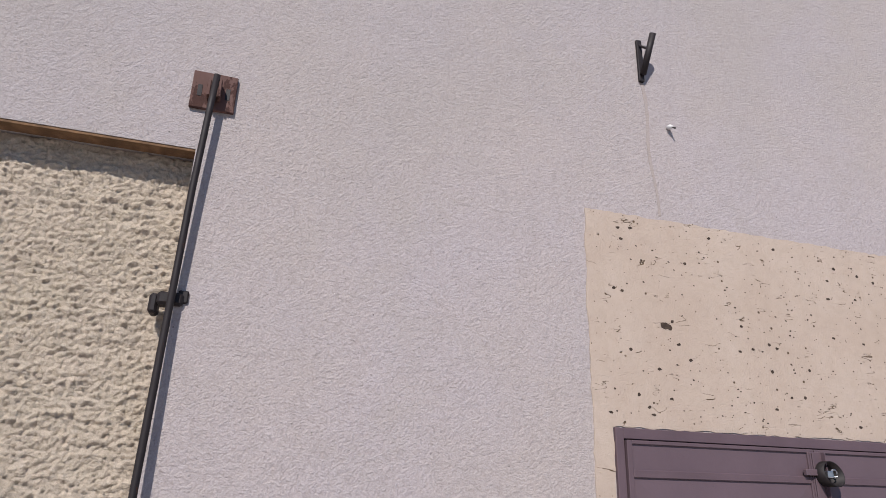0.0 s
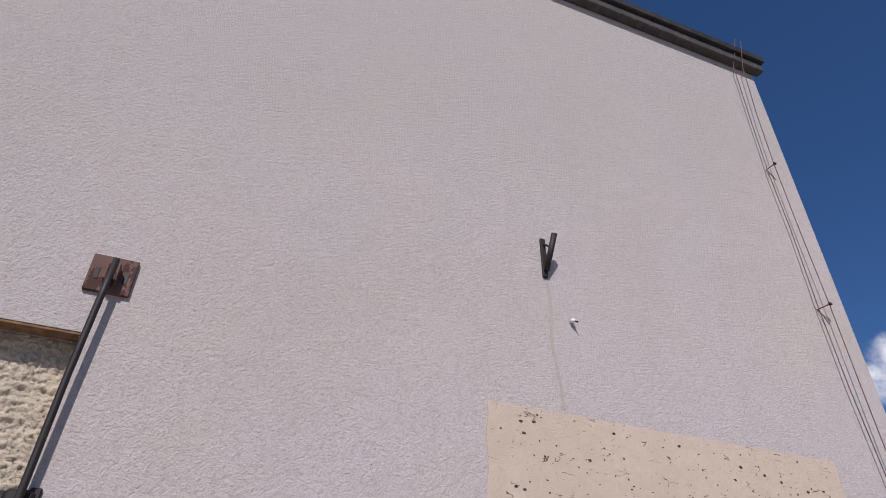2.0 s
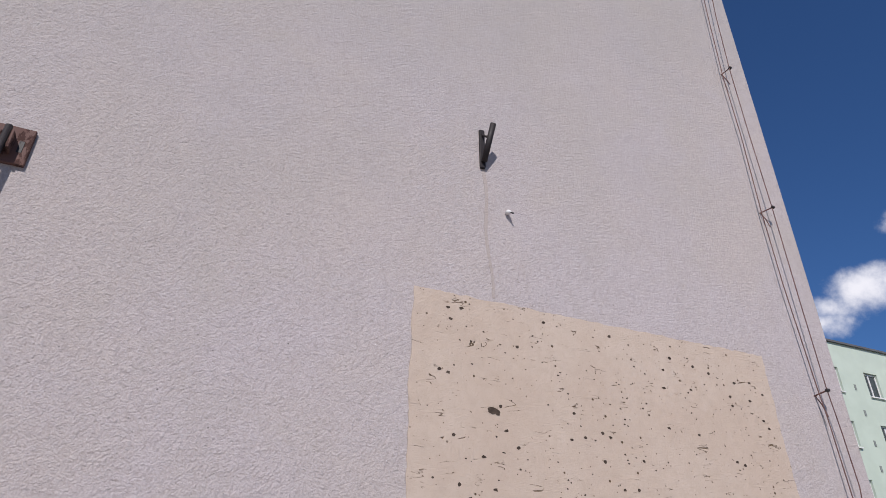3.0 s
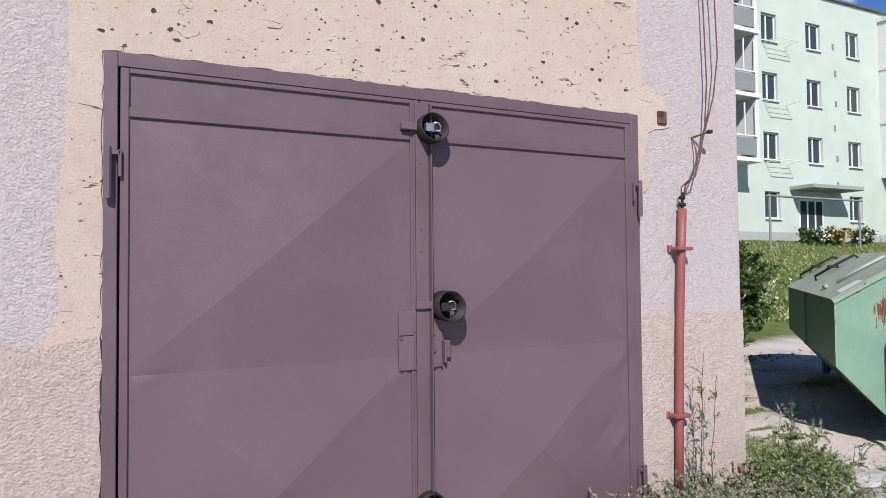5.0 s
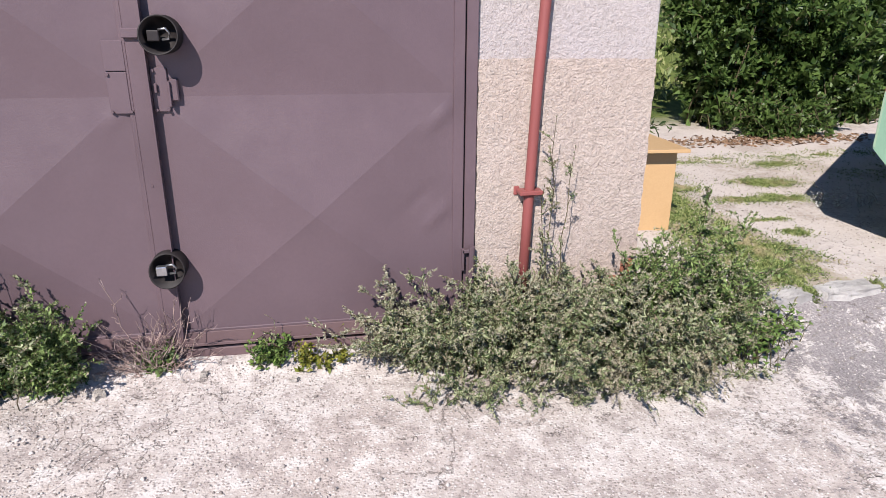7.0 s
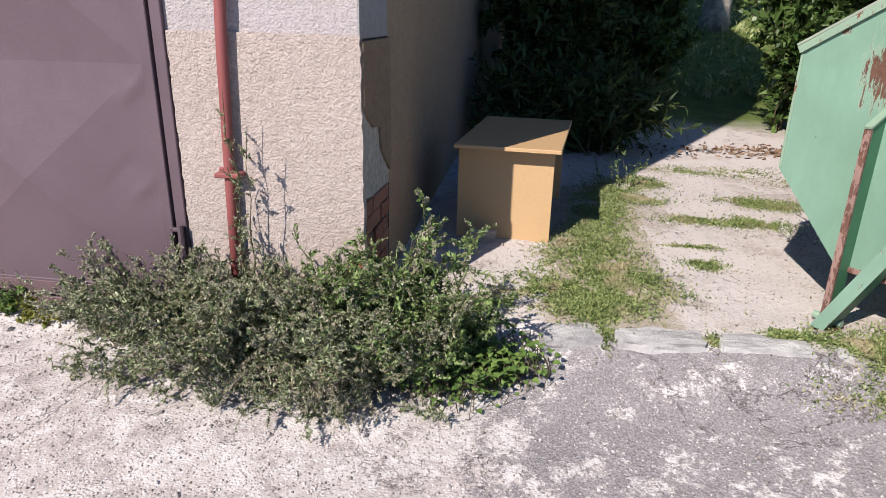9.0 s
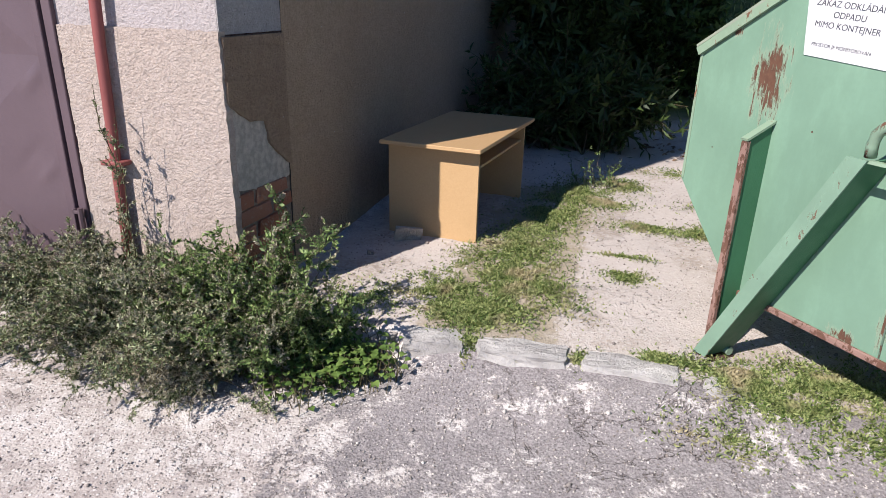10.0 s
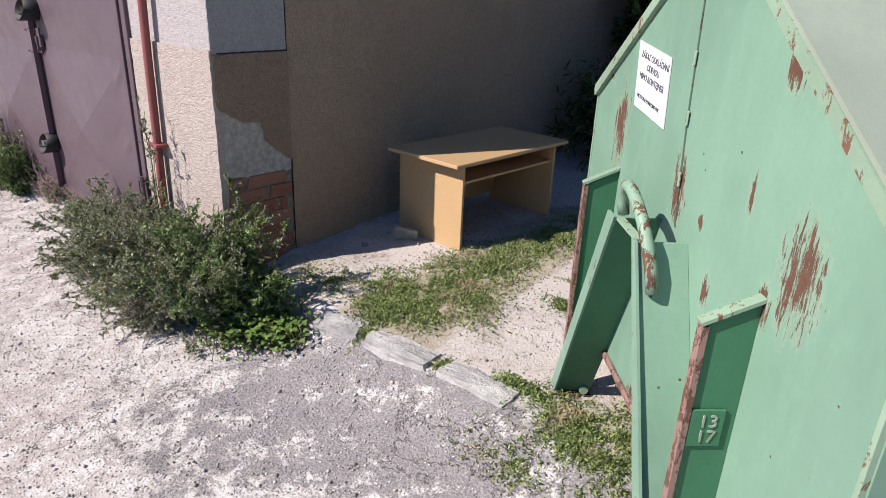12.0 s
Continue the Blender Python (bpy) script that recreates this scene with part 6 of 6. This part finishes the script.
def build_far_garden():
    g = thing("laundry_frame", "grey steel clothes-line frame on the lawn", "laundry frame")
    xs = (24.6, 30.7)
    for x in xs:
        z = float(zground(x, 16.2))
        part("post", tube([(x, 16.2, z - 0.1), (x, 16.2, z + 2.3)], 0.05, 8), MAT_VENT, g)
    part("crossbar", tube([(24.4, 16.2, float(zground(25, 16.2)) + 2.28), (30.9, 16.2, float(zground(30, 16.2)) + 2.28)], 0.05, 8), MAT_VENT, g)
    for x, m, lab in ((29.4, MAT_FLOWER, "white rose bush before the block"), (30.8, MAT_ORANGE, "orange flower bed before the block"), (33.0, MAT_FLOWER, "flowering shrub before the block")):
        build_shrub("flower_bush", lab, x, 17.6, 0.9, 0.5, 1.1, 25, 30, 0.16, 0.09, MAT_HEDGE, int(x * 10), twigs=4)
        r = np.random.default_rng(int(x))
        q = np.stack([x + r.normal(0, 0.5, 90), 17.3 + r.normal(0, 0.25, 90), zground(x, 17.4) + r.uniform(0.2, 0.9, 90)], 1)
        v, f = leaf_arrays(r, q, r.normal(size=q.shape), 0.13, 0.11, 0.3)
        tagged(new("blossoms", mesh_arrays("blossoms", v, f, m)), "blossoms on the flower bush", "blossoms", kind="stuff")
    r = np.random.default_rng(77)
    q = np.stack([10.5 + r.normal(0, 0.5, 60), 5.9 + r.normal(0, 0.2, 60), zground(10.5, 5.9) + r.uniform(0.5, 1.0, 60)], 1)
    v, f = leaf_arrays(r, q, r.normal(size=q.shape), 0.09, 0.08, 0.3)
    build_shrub("rose_bush", "white flowering bush at the lawn edge", 10.5, 6.0, 0.7, 0.4, 0.95, 22, 30, 0.10, 0.05, MAT_HEDGE, 78, twigs=4)
    tagged(new("blossoms", mesh_arrays("blossoms", v, f, MAT_FLOWER)), "white blossoms on the lawn-edge bush", "blossoms", kind="stuff")


build_far_garden()


# ---------------------------------------------------------------- rubble, kerb and bricks
def stone_mesh(name, sx, sy, sz, seed, material, cuts=2, amount=0.18, soft=0.10):
    """A worn stone: a cut cube, rounded and chipped."""
    bm = bmesh.new()
    bmesh.ops.create_cube(bm, size=1)
    bmesh.ops.subdivide_edges(bm, edges=bm.edges[:], cuts=cuts, use_grid_fill=True)
    off = Vector((seed * 1.37, seed * 0.71, seed * 2.13))
    for v in bm.verts:
        k = max(abs(v.co.x), abs(v.co.y), abs(v.co.z))
        r = v.co.normalized() * 0.62
        c = v.co.lerp(r, soft)
        d = (noise.noise_vector(v.co * 2.2 + off) + noise.noise_vector(v.co * 6.0 + off) * 0.6) * amount
        v.co = Vector(((c.x + d.x * 0.35) * sx, (c.y + d.y * 0.9) * sy, (c.z + d.z * 0.6) * sz))
    return mesh_from(bm, material, False, name)


def build_rubble():
    slab = tagged(new("concrete_fragment", stone_mesh("concrete_fragment", 0.15, 0.02, 0.10, 3, MAT_CONCRETE)), "broken flat concrete fragment leaning by the desk", "rubble")
    slab.matrix_world = pose(3.735, 0.965, 0.07, 22, 4, 28)
    r = random.Random(6)
    spots = [(3.10, -0.06, 0.05), (2.60, -0.10, 0.04), (4.02, 0.02, 0.035), (1.0, -0.22, 0.04), (3.6, 0.75, 0.035), (1.38, -0.13, 0.03), (1.75, -0.21, 0.028), (2.15, -0.15, 0.035), (0.98, -0.12, 0.045), (5.25, 0.2, 0.03)]
    me = [stone_mesh("stone", 1, 0.8, 0.6, k, MAT_CONCRETE, 2, 0.35) for k in range(4)]
    for x, y, s in spots:
        o = tagged(new("loose_stone", me[r.randrange(4)]), "small loose pale stone on the paving", "stone", "loose stones")
        o.scale = (s, s, s)
        o.rotation_euler = (r.uniform(-0.3, 0.3), r.uniform(-0.3, 0.3), r.uniform(0, 6))
        o.location = (x, y, float(zground(x, y)) + s * 0.22)
    # fine gravel
    g = np.random.default_rng(15)
    n = 26000
    x, y = g.uniform(-1.2, 6.4, n), -0.08 - g.uniform(0, 1, n) ** 1.3 * 1.9
    k = n // 4
    x[:k], y[:k] = g.uniform(3.4, 6.2, k), g.uniform(0.1, 3.2, k)
    s = g.uniform(0.0025, 0.0062, n) * np.where(g.uniform(0, 1, n) > 0.965, 2.0, 1)
    c = np.stack([x, y, zground(x, y) + s * 0.3], 1)
    o = np.array([[1, 0, 0], [0, 1, 0], [-1, 0, 0], [0, -1, 0], [0, 0, 0.8], [0, 0, -0.8]], float)
    q = g.uniform(0, 6.283, n)
    ro = np.stack([np.stack([np.cos(q), -np.sin(q), 0 * q], 1), np.stack([np.sin(q), np.cos(q), 0 * q], 1), np.stack([0 * q, 0 * q, 1 + 0 * q], 1)], 1)
    v = c[:, None] + np.einsum("nij,kj->nki", ro, o) * s[:, None, None] * g.uniform(0.6, 1.3, (n, 6, 1))
    t = np.array([[0, 1, 4], [1, 2, 4], [2, 3, 4], [3, 0, 4], [1, 0, 5], [2, 1, 5], [3, 2, 5], [0, 3, 5]])
    f = (np.arange(n)[:, None, None] * 6 + t[None]).reshape(-1, 3)
    m = Nodes("gravel")
    mt = m.done(m.mix(m.ramp(m.island(), 0.2, 0.9), (0.27, 0.235, 0.215), (0.64, 0.59, 0.56)), 0.95)
    tagged(new("gravel", mesh_arrays("gravel", v.reshape(-1, 3), f, mt)), "fine loose gravel on the worn paving", "gravel", kind="stuff")


build_rubble()


def build_kerb():
    k = thing("kerb", "row of worn grey granite kerb stones", "kerb", kind="structure")
    for x0, x1, y, rz, dz in ((4.06, 4.345, 0.025, 10, 0.002), (4.37, 4.765, 0.040, 4, 0.008), (4.785, 5.175, 0.052, -3, 0.007), (5.225, 5.36, 0.015, -13, 0.002), (5.44, 5.80, -0.02, -14, -0.032), (5.83, 6.2, -0.12, -16, -0.034)):
        me = stone_mesh("kerb_stone", x1 - x0 - 0.034, 0.125, 0.14, int(x0 * 100), MAT_KERB, 7, 0.12, 0.2)
        o = new("kerb_stone", me)
        o.parent = k
        o.matrix_world = pose((x0 + x1) / 2, y, -0.060 + dz, 2, 0, rz)


build_kerb()


def build_bricks():
    w = thing("exposed_brickwork", "exposed red bricks where the pier plaster has fallen", "brickwork", kind="structure")
    rng = random.Random(17)
    data = []
    for s in range(4):
        bm = block(-0.5, 0.5, -0.5, 0.5, -0.5, 0.5, 0.06)
        r2 = random.Random(s)
        for v in bm.verts:
            v.co += Vector((r2.uniform(-0.05, 0.05), r2.uniform(-0.04, 0.04), r2.uniform(-0.06, 0.06)))
        data.append(mesh_from(bm, MAT_BRICK, name="brick"))

    def brick(x, y, z, sx, sy, sz):
        o = new("brick", data[rng.randrange(4)])
        o.parent = w
        o.location, o.scale = (x, y, z), (sx, sy, sz)

    z = -0.10
    row = 0
    while z < 0.50:
        y = 0.02 - (0.14 if row % 2 else 0.0)
        while y < 0.43:
            y0, y1 = max(y, 0.004), min(y + 0.255, 0.438)
            hole = z > 0.36 and y1 < 0.10
            if y1 - y0 > 0.03 and not hole:
                brick(CORNER - 0.026 + rng.uniform(-0.004, 0.004), (y0 + y1) / 2, z + 0.032, 0.075, y1 - y0 - 0.008, 0.068)
            y += 0.268
        z += 0.077
        row += 1
    # bricks laid bare on the front at the foot of the corner
    for z, xs in ((0.0, (3.25,)), (0.077, (3.27,)), (0.154, (3.262,)), (0.231, (3.285,))):
        for x in xs:
            wd = 2 * (CORNER - 0.004 - x) if x > 3.15 else 0.14
            brick(min(x, CORNER + 0.012 - wd / 2), -0.001, z, wd, 0.03, 0.066)


build_bricks()


def build_stain():
    """The thin rain streak below the flag bracket, as a worn film on the plaster."""
    n = Nodes("rain streak")
    m = n.done(n.mix(n.noise(40, 5), (0.41, 0.355, 0.325), (0.47, 0.415, 0.39)), 0.95, 0, n.noise(100, 4), 0.006)
    rng = random.Random(3)
    pts_l, pts_r = [], []
    for k in range(30):
        z = 4.42 - k * 0.032
        x = 0.362 + 0.012 * math.sin(k * 0.3) + k * 0.0012
        h = (0.011 + rng.uniform(0, 0.005)) * (1 - 0.4 * k / 30)
        pts_l.append((x - h, z))
        pts_r.append((x + h, z))
    ob = part("rain_streak", prism(pts_l + pts_r[::-1], -0.0022, -0.0004, lambda p, q, d: (p, d, q)), m)
    tagged(ob, "brownish rain streak below the iron bracket", "stain", kind="structure")


build_stain()
